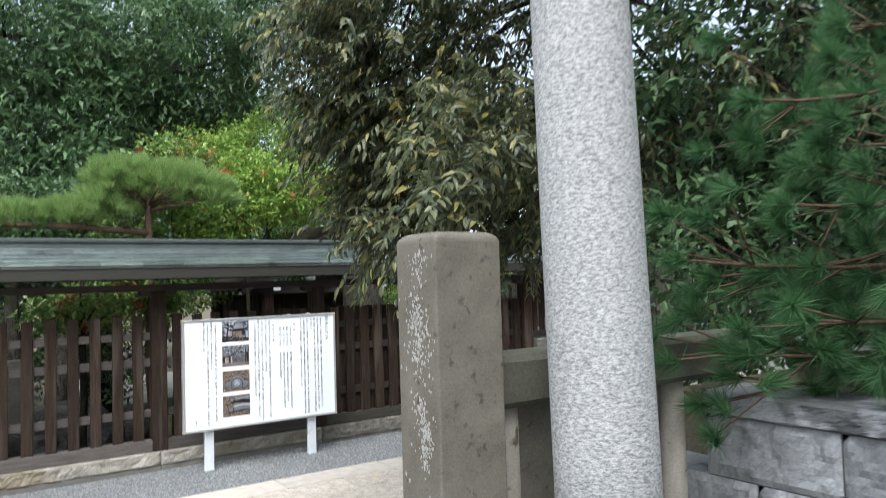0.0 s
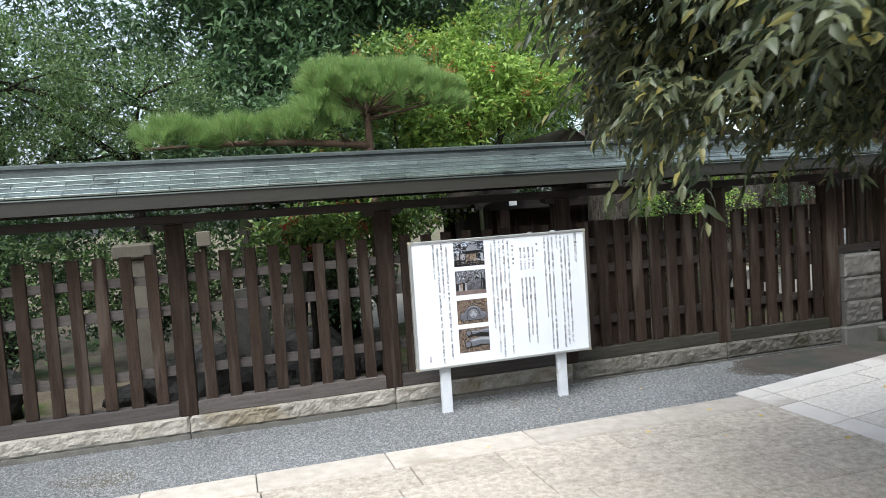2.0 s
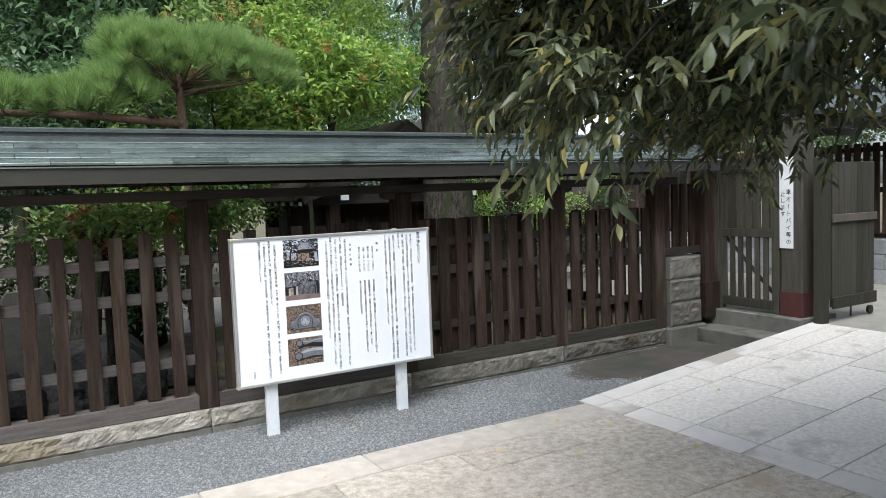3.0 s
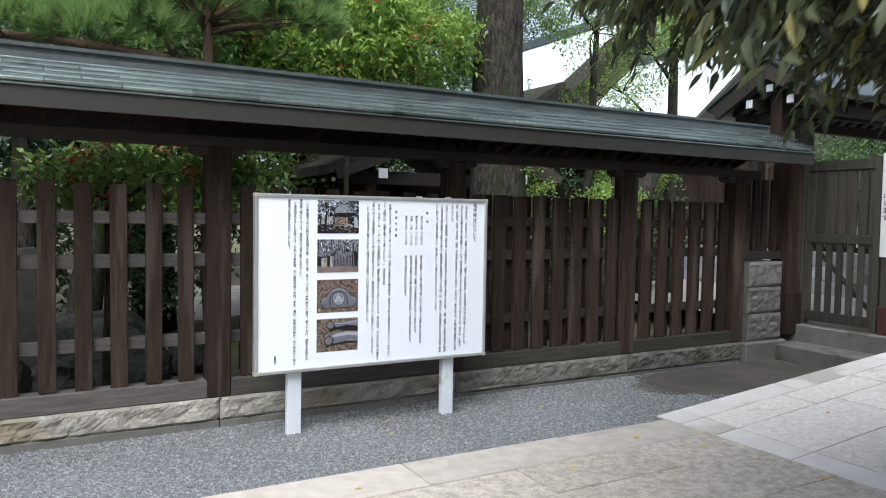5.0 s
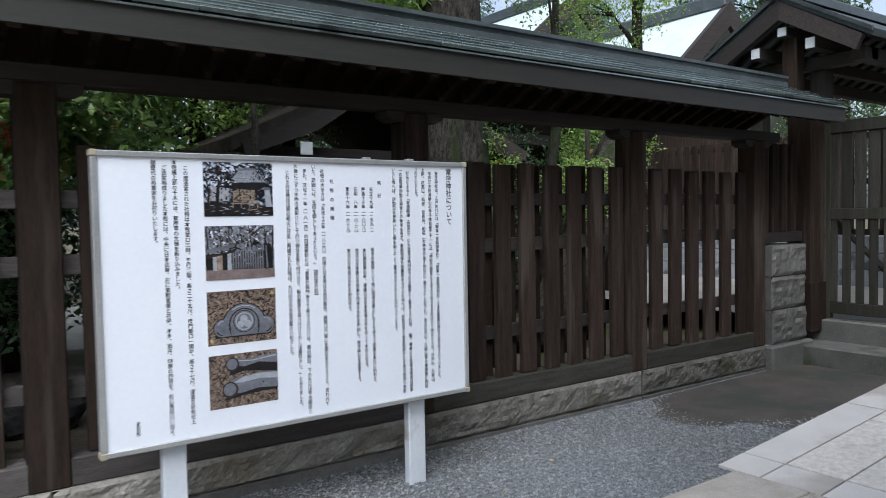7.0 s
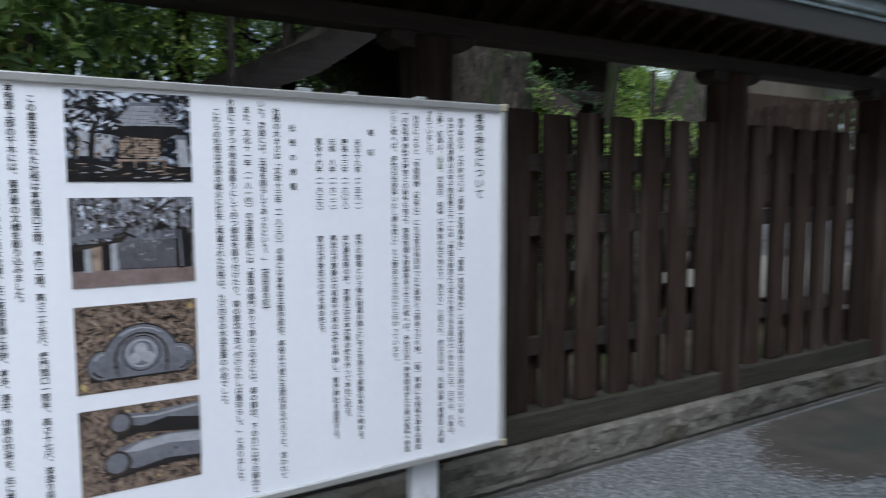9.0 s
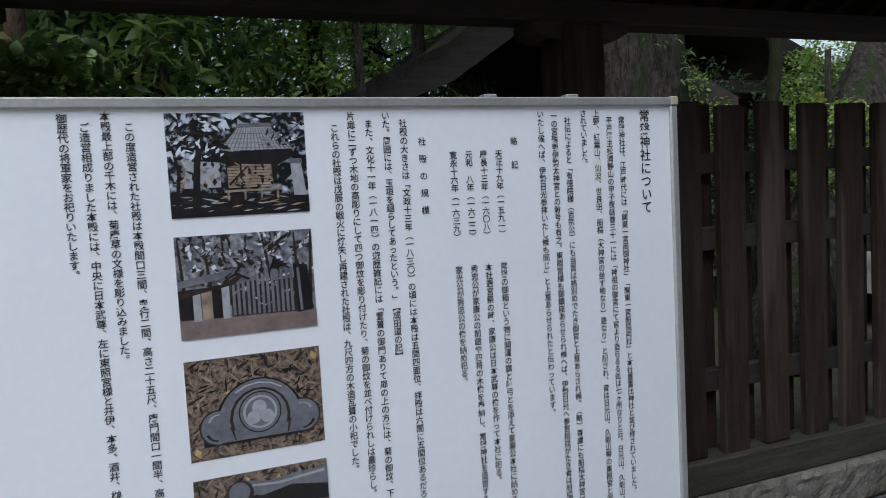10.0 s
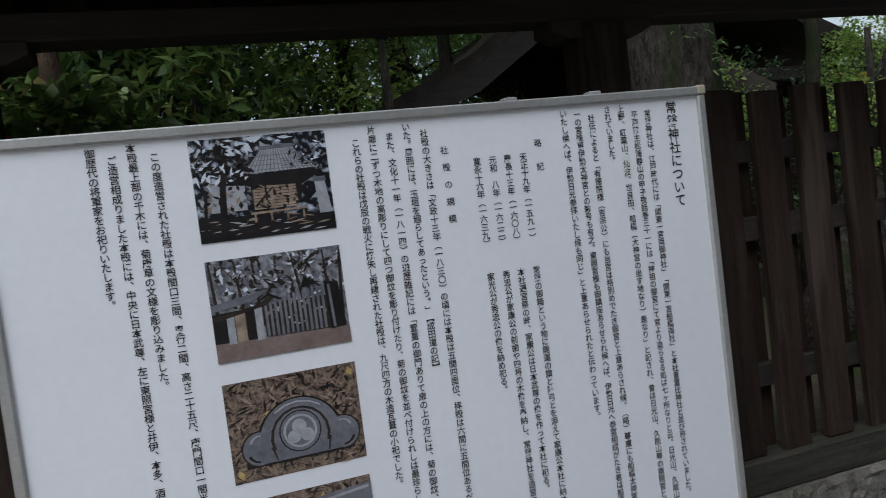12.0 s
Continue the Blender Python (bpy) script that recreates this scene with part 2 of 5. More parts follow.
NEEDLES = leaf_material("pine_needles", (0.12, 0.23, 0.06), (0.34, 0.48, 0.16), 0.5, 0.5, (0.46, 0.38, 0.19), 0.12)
# darker needle copy: the shade on the near pine is put into its colour
NEEDLES_SHADED = leaf_material("shaded_pine_needles", (0.040, 0.115, 0.045), (0.14, 0.29, 0.11), 0.45, 0.38)
FALLEN = leaf_material("yellow_fallen_leaves", (0.40, 0.25, 0.04), (0.62, 0.44, 0.10), 0.6, 0.2, (0.30, 0.10, 0.05), 0.3)


# ---- builders ----
def mesh_from(name, bm, mats):
    me = bpy.data.meshes.new(name)
    bm.normal_update()
    bm.to_mesh(me)
    bm.free()
    for m in (mats if isinstance(mats, (list, tuple)) else [mats]):
        me.materials.append(m)
    return me


def part(name, data, mat=None, parent=None, label="", m=None):
    """One mesh object, from a bmesh or a ready mesh, under a thing or a part."""
    me = data if isinstance(data, bpy.types.Mesh) else mesh_from(name, data, mat)
    ob = new(name, me)
    if parent:
        ob.parent = parent
    if m is not None:
        ob.matrix_basis = m
    if label:
        ob["label"] = label
    return ob


def thing(name, label, category, m=None, group="", kind=""):
    ob = new(name)
    ob.empty_display_size = 0.1
    if m is not None:
        ob.matrix_basis = m
    return tagged(ob, label, category, group, kind)


def add_box(bm, x0, x1, y0, y1, z0, z1, bevel=0.0):
    made = bmesh.ops.create_cube(bm, size=1.0, matrix=Matrix.Translation(((x0 + x1) / 2, (y0 + y1) / 2, (z0 + z1) / 2)) @ Matrix.Diagonal((x1 - x0, y1 - y0, z1 - z0, 1)))
    if bevel:
        edges = {e for v in made["verts"] for e in v.link_edges}
        bmesh.ops.bevel(bm, geom=list(edges), offset=bevel, segments=1, affect="EDGES")
    return bm


def box(x0, x1, y0, y1, z0, z1, bevel=0.004):
    return add_box(bmesh.new(), x0, x1, y0, y1, z0, z1, bevel)


def prism(points, axis, a, b):
    """A solid from an outline in the plane across axis, from a to b along it."""
    bm = bmesh.new()
    def at(p, t):
        return {"x": (t, p[0], p[1]), "y": (p[0], t, p[1]), "z": (p[0], p[1], t)}[axis]
    one, two = [bm.verts.new(at(p, a)) for p in points], [bm.verts.new(at(p, b)) for p in points]
    k = len(points)
    bm.faces.new(one)
    bm.faces.new(two[::-1])
    for i in range(k):
        bm.faces.new((one[i], two[i], two[(i + 1) % k], one[(i + 1) % k]))
    bmesh.ops.recalc_face_normals(bm, faces=bm.faces[:])
    return bm


def tube(path, radii, sides=10, wobble=0.0, bm=None):
    """A tapered round limb along a path, with an uneven skin."""
    bm = bm or bmesh.new()
    rings = []
    for i, p in enumerate(path):
        p = Vector(p)
        d = (Vector(path[min(i + 1, len(path) - 1)]) - Vector(path[max(i - 1, 0)])).normalized()
        u = d.orthogonal().normalized() if abs(d.z) > 0.9 else d.cross(Vector((0, 0, 1))).normalized()
        v = d.cross(u)
        ring = []
        for s in range(sides):
            a = math.tau * s / sides
            r = radii[i] * (1 + wobble * noise.noise((p + Vector((math.cos(a), math.sin(a), 0)) * 0.7) * 2.3))
            ring.append(bm.verts.new(p + (u * math.cos(a) + v * math.sin(a)) * r))
        rings.append(ring)
    for one, two in zip(rings, rings[1:]):
        for s in range(sides):
            bm.faces.new((one[s], one[(s + 1) % sides], two[(s + 1) % sides], two[s])).smooth = True
    bm.faces.new(rings[0][::-1])
    bm.faces.new(rings[-1])
    return bm


def soup(name, verts, faces, mat, smooth=False):
    """A mesh from arrays of many small faces."""
    me = bpy.data.meshes.new(name)
    verts, faces = np.asarray(verts, np.float32), np.asarray(faces, np.int32)
    k, w = faces.shape
    me.vertices.add(len(verts))
    me.vertices.foreach_set("co", verts.ravel())
    me.loops.add(k * w)
    me.loops.foreach_set("vertex_index", faces.ravel())
    me.polygons.add(k)
    me.polygons.foreach_set("loop_start", np.arange(0, k * w, w, dtype=np.int32))
    me.update(calc_edges=True)
    me.materials.append(mat)
    return me


rng = np.random.default_rng(7)


def unit(a):
    return a / np.maximum(np.linalg.norm(a, axis=-1, keepdims=True), 1e-6)


def leaves(name, base, way, length, width, mat, fold=0.25, curl=0.25, slim=False):
    """Pointed leaves, folded on the midrib and curling down: two quads and two triangles each."""
    k = len(base)
    # side and up span the blade
    side = unit(np.cross(way, unit(rng.normal(size=(k, 3)) * 0.55 + np.array([0, 0, 1.0]))))
    up = np.cross(side, way)
    L = (length * rng.uniform(0.65, 1.2, k))[:, None]
    W = (width * rng.uniform(0.75, 1.2, k))[:, None] / 2
    if slim:
        m1, m2, tip = base + way * L * 0.3 + up * L * 0.03, base + way * L * 0.65 - up * L * 0.03, base + way * L - up * L * curl
        rows = [base]
        for mid, f in ((m1, 0.95), (m2, 0.72)):
            rows += [mid + side * W * f + up * W * fold, mid, mid - side * W * f + up * W * fold]
        verts = np.stack(rows + [tip], 1).reshape(-1, 3)
        i = np.arange(k)[:, None] * 8
        shape = ((0, 2, 1), (0, 3, 2), (1, 2, 5), (1, 5, 4), (2, 3, 6), (2, 6, 5), (4, 5, 7), (5, 6, 7))
        return soup(name, verts, np.concatenate([i + np.array([f]) for f in shape]), mat)
    p0 = base
    m1 = base + way * L * 0.45 + up * L * 0.04
    tip = base + way * L - up * L * curl
    l1, r1 = m1 + side * W + up * W * fold, m1 - side * W + up * W * fold
    verts = np.stack([p0, l1, m1, r1, tip], 1).reshape(-1, 3)
    i = np.arange(k)[:, None] * 5
    faces = np.concatenate([i + np.array([[0, 2, 1]]), i + np.array([[0, 3, 2]]), i + np.array([[1, 2, 4]]), i + np.array([[2, 3, 4]])])
    return soup(name, verts, faces, mat)


def rosettes(centres, count, spread, out=0.6, droop=-0.1):
    """Leaf bases and directions round twig ends."""
    k = len(centres)
    way = rng.normal(size=(k, count, 3))
    way[..., 2] = way[..., 2] * out + droop
    way = unit(way)
    base = centres[:, None] + way * spread * 0.25 + rng.normal(size=(k, count, 3)) * spread * 0.3
    return base.reshape(-1, 3), way.reshape(-1, 3)


def shell(centre, radii, k, inner=0.55):
    """Points in the outer part of an uneven ellipsoid."""
    d = unit(rng.normal(size=(k, 3)))
    bump = np.array([noise.noise(Vector(v) * 2.1 + Vector(centre)) for v in d])
    r = (inner + (1 - inner) * rng.random(k) ** 0.6) * (1 + 0.35 * bump)
    return np.asarray(centre) + d * np.asarray(radii) * r[:, None]


def needles(name, tips, ways, per, length, mat, spread=0.75, wide=0.0016):
    """Tufts of thin needles round shoots."""
    k = len(tips)
    w = np.repeat(unit(ways), per, 0)
    base = np.repeat(tips, per, 0) - w * rng.uniform(0, 0.07, (k * per, 1))
    d = unit(w + rng.normal(size=w.shape) * spread)
    side = unit(np.cross(d, rng.normal(size=d.shape))) * wide
    L = length * rng.uniform(0.7, 1.15, (k * per, 1))
    verts = np.stack([base - side, base + side, base + d * L], 1).reshape(-1, 3)
    return soup(name, verts, np.arange(k * per * 3).reshape(-1, 3), mat)


def limb_path(a, b, sag=0.15, k=6):
    a, b = Vector(a), Vector(b)
    out = []
    for i in range(k):
        t = i / (k - 1)
        p = a.lerp(b, t)
        p.z += sag * math.sin(math.pi * t)
        p += Vector((noise.noise(p * 1.7), noise.noise(p * 1.9 + Vector((5, 0, 0))), 0)) * 0.12 * math.sin(math.pi * t)
        out.append(p)
    return out


def tree(name, label, foot, height, radius, blobs, mat, leaf=(0.12, 0.045), clusters=900, per=9, spread=0.16, bark=BARK, droop=-0.1, lean=(0, 0)):
    """Trunk, limbs to each mass of foliage, and a crown of single leaves."""
    t = thing(name, label, "tree", pose(*foot))
    top = Vector((lean[0], lean[1], height))
    trunk = limb_path((0, 0, -0.1), top, 0.0, 7)
    bm = tube(trunk, [radius * (1.08 if i == 0 else 1 - 0.09 * i) for i in range(7)], 12, 0.3)
    part("trunk", bm, bark, t)
    centres = []
    total = sum(b[3] * b[4] * b[5] for b in blobs) ** 1.0
    for x, y, z, rx, ry, rz in blobs:
        start = trunk[min(6, max(2, int(6 * min(1, max(0.2, (z - rz * 0.6) / height)))))]
        limbs = tube(limb_path(start, (x, y, z - 0.1 * rz), 0.1), [radius * f for f in (0.45, 0.36, 0.28, 0.2, 0.13, 0.06)], 7, 0.3)
        for i in range(4):
            a = rng.uniform(0, math.tau)
            tip = (x + rx * 0.75 * math.cos(a), y + ry * 0.75 * math.sin(a), z + rz * rng.uniform(-0.5, 0.6))
            tube(limb_path((x, y, z - 0.1 * rz), tip, 0.05, 4), [radius * f for f in (0.14, 0.1, 0.06, 0.03)], 5, 0.3, limbs)
        part("limb", limbs, bark, t)
        centres.append(shell((x, y, z), (rx, ry, rz), max(60, int(clusters * rx * ry * rz / total))))
    base, way = rosettes(np.concatenate(centres), per, spread, 0.7, droop)
    part("crown", leaves("crown", base, way, leaf[0], leaf[1], mat), parent=t)
    return t


# ---- ground ----
def sheet(name, x0, x1, y0, y1, z, mat, label, cells=1, hill=0.0):
    bm = bmesh.new()
    bmesh.ops.create_grid(bm, x_segments=cells, y_segments=cells, size=0.5, matrix=Matrix.Translation(((x0 + x1) / 2, (y0 + y1) / 2, z)) @ Matrix.Diagonal((x1 - x0, y1 - y0, 1, 1)))
    if hill:
        for v in bm.verts:
            v.co.z += hill * noise.noise(v.co * 0.9)
    return tagged(part(name, bm, mat), label, "ground", kind="structure")


sheet("ground", -400, 400, -400, 400, -0.03, EARTH, "brown earth with moss, reaching far away")
sheet("gravel_ground", -9, 8.7, 7.4, 9.35, 0.0, GRAVEL, "grey gravel strip along the wooden fence", 40, 0.006)
bm = bmesh.new()
outline = []
for i in range(60):
    a = math.tau * i / 60
    q = 1 + 0.28 * noise.noise(Vector((math.cos(a) * 2.2, math.sin(a) * 2.2, 4.0))) + 0.10 * noise.noise(Vector((math.cos(a) * 9, math.sin(a) * 9, 1.0)))
    outline.append(bm.verts.new((min(8.715, 7.6 + 1.45 * q * math.cos(a)), min(9.315, max(8.045, 8.80 + 0.66 * q * math.sin(a))), 0.0065)))
bm.faces.new(outline)
tagged(part("damp_ground", bm, MUD), "damp brown earth beside the steps", "ground", kind="structure")
sheet("court_ground", 2.5, 14, 15.0, 20.0, 0.02, SAND, "pale sand of the court behind the fence")
sheet("garden_ground", -9, 14, 9.6, 15.0, 0.02, EARTH, "mossy garden earth behind the fence", 60, 0.12)

# chips of gravel lying on the strip
k = 62000
c = np.stack([rng.uniform(-3.0, 7.9, k), 7.93 + 1.40 * rng.random(k), rng.uniform(0.0, 0.006, k)], 1)
c = c[~(((c[:, 0] - 7.6) / 1.45) ** 2 + ((c[:, 1] - 8.80) / 0.66) ** 2 < rng.uniform(0.75, 1.1, k))]
k = len(c)
octa = np.array([[1, 0, 0], [0, 1, 0], [-1, 0, 0], [0, -1, 0], [0, 0, 0.8], [0, 0, -0.5]], float)
size = rng.uniform(0.004, 0.012, (k, 1, 1)) * rng.uniform(0.6, 1.3, (k, 6, 3))
turn = rng.uniform(0, math.tau, k)
shape = octa[None] * size
rx_, ry_ = shape[..., 0] * np.cos(turn)[:, None] - shape[..., 1] * np.sin(turn)[:, None], shape[..., 0] * np.sin(turn)[:, None] + shape[..., 1] * np.cos(turn)[:, None]
v = np.stack([rx_, ry_, shape[..., 2]], -1) + c[:, None]
tri = np.array([[0, 1, 4], [1, 2, 4], [2, 3, 4], [3, 0, 4], [1, 0, 5], [2, 1, 5], [3, 2, 5], [0, 3, 5]])
chips = part("gravel_chips", soup("gravel_chips", v.reshape(-1, 3), (np.arange(k)[:, None, None] * 6 + tri).reshape(-1, 3), PEBBLE))
tagged(chips, "loose grey gravel chips on the ground", "gravel", kind="stuff")

# the upper terrace, its steps and their cheek wall
TOP = 0.68
terrace = tagged(part("floor_terrace", box(-6, 12, -12, 2.6, -0.02, TOP, 0.0), STEP), "stone terrace at the head of the steps", "terrace", kind="structure")
stairs = thing("stairs", "grey stone steps down from the terrace", "stairs", kind="structure")
for i in range(1, 4):
    part("step", box(-6, 1.38, 2.6 + 0.34 * (i - 1), 2.6 + 0.34 * i, 0, TOP - 0.17 * i, 0.01), STEP, stairs)
bed = tagged(part("planting_bed", box(1.72, 12, 2.604, 4.6, -0.02, 0.35, 0.02), EARTH), "earth bed beside the steps", "bed", kind="structure")
tagged(part("planting_bed", box(1.40, 1.70, 2.33, 4.0, -0.02, 0.66, 0.02), RAIL_STONE), "low stone cheek beside the steps", "kerb", kind="structure")

# ---- paving: hammered slabs, a smooth border, and the pale ramp ----
paving = thing("pavement", "pale hammered stone paving with dark joints", "pavement", kind="structure")
part("joint_bed", box(-9, 5.5, 3.62, 7.9, -0.05, 0.006, 0), STEP, paving, "dark joint filling")
slab_cache = {}


def slab_mesh(w, d, h, mat, bevel=0.006):
    key = (round(w, 2), round(d, 2), h, mat.name)
    if key not in slab_cache:
        slab_cache[key] = mesh_from("slab", box(-key[0] / 2, key[0] / 2, -key[1] / 2, key[1] / 2, 0, h, bevel), mat)
    return slab_cache[key]


rows_y = [7.9, 7.47, 7.02, 6.42, 5.82, 5.22, 4.62, 4.02, 3.62]
for r, (y1, y0) in enumerate(zip(rows_y, rows_y[1:])):
    x = -6.0 - random.random()
    while x < 5.44:
        w = random.choice((0.9, 1.1, 1.3)) if r == 0 else random.choice((0.75, 0.9, 1.05, 1.2))
        x1 = min(x + w, 5.49)
        if 5.49 - x1 < 0.3:
            x1 = 5.49
        me = slab_mesh(x1 - x - 0.012, y1 - y0 - 0.012, 0.03, SLAB_SMOOTH if r == 0 else SLAB)
        part("slab", me, parent=paving, m=pose((x + x1) / 2, (y0 + y1) / 2, 0.002 + random.uniform(-0.003, 0.003)))
        x = x1

ramp = thing("ramp", "pale stone ramp rising gently to the gate", "ramp", kind="structure")
GRADE = 0.083
part("ramp_body", prism([(5.5, -0.05), (5.5, 0.004), (9.4, 0.004 + 3.9 * GRADE), (16, 0.004 + 3.9 * GRADE), (16, -0.05)], "y", 3.2, 8.03), STEP, ramp)
y_cuts = [8.03, 7.76, 7.42, 6.78, 6.14, 5.50, 4.86, 4.22, 3.6]
tilt = -math.degrees(math.atan(GRADE))
for r, (y1, y0) in enumerate(zip(y_cuts, y_cuts[1:])):
    x = 5.5
    first = True
    while x < 9.38:
        w = 0.26 if first else random.choice((1.0, 1.25, 1.5))
        x1 = min(x + w, 9.4)
        if 9.4 - x1 < 0.4:
            x1 = 9.4
        me = slab_mesh(x1 - x - 0.006, y1 - y0 - 0.006, 0.03, RAMP_EDGE if first or r == 0 else RAMP, 0.003)
        mid = (x + x1) / 2
        part("slab", me, parent=ramp, m=pose(mid, (y0 + y1) / 2, (mid - 5.5) * GRADE - 0.008, 0, tilt, 0))
        x, first = x1, False
LEVEL = 0.004 + 3.9 * GRADE
sheet("floor_gate", 9.42, 18, 3, 15.0, LEVEL + 0.006, SAND, "pale ground inside the gate")

# ---- the roofed fence ----
POSTS = [-6.28, -4.16, -2.04, 0.08, 2.20, 4.32, 6.44, 8.15]
FACE = 9.36
fence = thing("wooden_fence", "dark weathered wooden slat fence with tiled roof on a stone footing", "fence")
X0, X1 = -6.5, 8.27
XR0, XR1 = X0 - 0.4, 8.77


def rough_block(length, depth, height, seed):
    """A stone with a split, uneven front."""
    bm = bmesh.new()
    nx, nz = max(8, int(length / 0.026)), 9
    grid = {}
    for i in range(nx + 1):
        for j in range(nz + 1):
            x, z = -length / 2 + length * i / nx, height * j / nz
            edge = min(j, nz - j, 1) * min(i, nx - i, 1)
            y = -edge * (0.010 + 0.026 * abs(noise.noise(Vector((x * 5, z * 9, seed)))) + 0.012 * noise.noise(Vector((x * 17, z * 20, seed))) + 0.008 * noise.noise(Vector((x * 41, z * 45, seed))))
            grid[i, j] = bm.verts.new((x, y, z))
    for i in range(nx):
        for j in range(nz):
            bm.faces.new((grid[i, j], grid[i + 1, j], grid[i + 1, j + 1], grid[i, j + 1]))
    add_box(bm, -length / 2, length / 2, 0.0, depth, 0, height)
    return bm


footing = thing("stone_footing", "split-face pale stone footing under the fence", "footing", kind="structure")
edges = [X0] + [p for p in POSTS[1:-1]] + [X1]
for i, (a, b) in enumerate(zip(edges, edges[1:])):
    low = 0.03 if a > 4 else 0.06
    part("stone", rough_block(b - a - 0.006, 0.26, 0.23 - low, i * 3.1), MOSS_STONE if a > 4 else ROUGH_STONE, footing, m=pose((a + b) / 2, FACE, low))
    part("foot_stone", box(a + 0.003, b - 0.003, FACE - 0.012, FACE + 0.28, -0.05, low - 0.003, 0.006), FOOT_STONE, footing)

post_mesh = mesh_from("post", box(-0.09, 0.09, -0.09, 0.09, 0.23, 2.16, 0.008), WOOD)
arm_mesh = mesh_from("bracket", prism([(-0.21, 2.165), (-0.21, 2.13), (-0.15, 2.10), (0.15, 2.10), (0.21, 2.13), (0.21, 2.165)], "y", -0.075, 0.075), WOOD_X)
for x in POSTS:
    p = part("post", post_mesh, parent=fence, m=pose(x, 9.46, 0))
    part("bracket", arm_mesh, parent=p, m=pose(0, 0, 0.002))
for i, (a, b) in enumerate(zip(POSTS, POSTS[1:])):
    a, b = a + 0.09, b - 0.09
    part("sill", box(a, b, 9.375, 9.535, 0.232, 0.37, 0.006), MOSS_RAIL if a > 4 else WOOD_RAIL, fence)
    for z0, z1 in ((1.575, 1.665), (1.25, 1.35), (0.64, 0.735)):
        part("rail", box(a, b, 9.455, 9.50, z0, z1, 0.004), WOOD_RAIL if b < 4.5 else WOOD_X, fence)
slat_mesh = mesh_from("slat", box(-0.058, 0.058, -0.02, 0.02, 0.37, 1.875, 0.005), WOOD)
wide_mesh = mesh_from("slat", box(-0.069, 0.069, -0.02, 0.02, 0.37, 1.87, 0.005), WOOD)
back_mesh = mesh_from("slat", box(-0.074, 0.074, -0.02, 0.02, 0.37, 1.875, 0.005), WOOD)
for a, b in zip(POSTS, POSTS[1:]):
    open_bay = b < 4.5
    count = 8 if b < 7 else 6
    step = (b - a) / (count + 1)
    for i in range(count):
        x = a + step * (i + 1) + (0.0 if open_bay else 0.025)
        tip = random.uniform(-0.012, 0.006)
        part("slat", slat_mesh if open_bay else wide_mesh, parent=fence, m=pose(x, 9.433, tip, random.uniform(-0.2, 0.2), random.uniform(-0.3, 0.3), 0))
        if not open_bay and i < count - 1:
            part("slat", back_mesh, parent=fence, m=pose(x + step / 2 + random.uniform(-0.012, 0.012), 9.522, random.uniform(-0.012, 0.006), 0, random.uniform(-0.3, 0.3), 0))

part("beam", box(X0 - 0.2, X1 + 0.25, 9.39, 9.53, 2.168, 2.255, 0.006), WOOD_X, fence)
part("ridge_beam", box(X0 - 0.2, X1 + 0.3, 9.42, 9.50, 2.55, 2.64, 0.006), WOOD_X, fence)
RISE, REACH = 0.25, 0.56     # rise and run of a slope
SLOPE = math.degrees(math.atan(RISE / REACH))
rafter_mesh = mesh_from("rafter", box(-0.028, 0.028, -0.53, 0.0, -0.075, 0.0, 0.004), WOOD)
x = X0 - 0.1
while x < XR1 - 0.08:
    for turn_z in (0, 180):
        part("rafter", rafter_mesh, parent=fence, m=pose(x, 9.46, 2.60, 0, 0, turn_z) @ pose(0, 0, 0, SLOPE, 0, 0))
    x += 0.212
for sgn in (1, -1):
    def side(points):
        return [(9.46 - sgn * (9.46 - y), z) for y, z in points]
    part("soffit", prism(side([(8.93, 2.395), (9.46, 2.63), (9.46, 2.645), (8.93, 2.41)]), "x", XR0, XR1), RED_WOOD, fence)
    part("fascia", prism(side([(8.90, 2.315), (8.925, 2.315), (8.925, 2.452), (8.90, 2.452)]), "x", XR0, XR1), OLIVE, fence)
roof = part("roof", prism([(8.885, 2.445), (9.46, 2.69), (10.035, 2.445), (10.035, 2.455), (9.46, 2.715), (8.885, 2.455)], "x", XR0 - 0.01, XR1 + 0.01), COPPER, fence, "green copper sheet roof in lapped courses")
COURSES = 5
run = 0.60 / COURSES
sheet_mesh = mesh_from("copper_sheet", box(-0.224, 0.224, -0.005, run * 1.12, -0.006, 0.016, 0.002), COPPER)
for c in range(COURSES):
    x = XR0 + (0.0 if c % 2 else -0.22) + 0.224
    while x < XR1 + 0.1:
        for turn_z in (0, 180):
            if turn_z == 180 and x < 5:
                continue
            along = c * run / math.hypot(1, RISE / REACH)
            y = 0.575 - along
            px, py = (x, 9.46 - y) if turn_z == 0 else (x, 9.46 + y)
            part("copper_sheet", sheet_mesh, parent=roof, m=pose(px, py, 2.461 + along * RISE / REACH + 0.012, 0, 0, turn_z) @ pose(0, 0, 0, SLOPE - 4.5 + random.uniform(-0.5, 0.5), random.uniform(-0.35, 0.35), 0))
        x += 0.452
cap = [(9.33, 2.66), (9.33, 2.725), (9.35, 2.735), (9.35, 2.76), (9.325, 2.765), (9.325, 2.79), (9.46, 2.815), (9.595, 2.79), (9.595, 2.765), (9.57, 2.76), (9.57, 2.735), (9.59, 2.725), (9.59, 2.66)]
part("ridge_cap", prism(cap, "x", XR0, XR1 - 0.22), RIDGE, fence, "dark copper ridge cap")

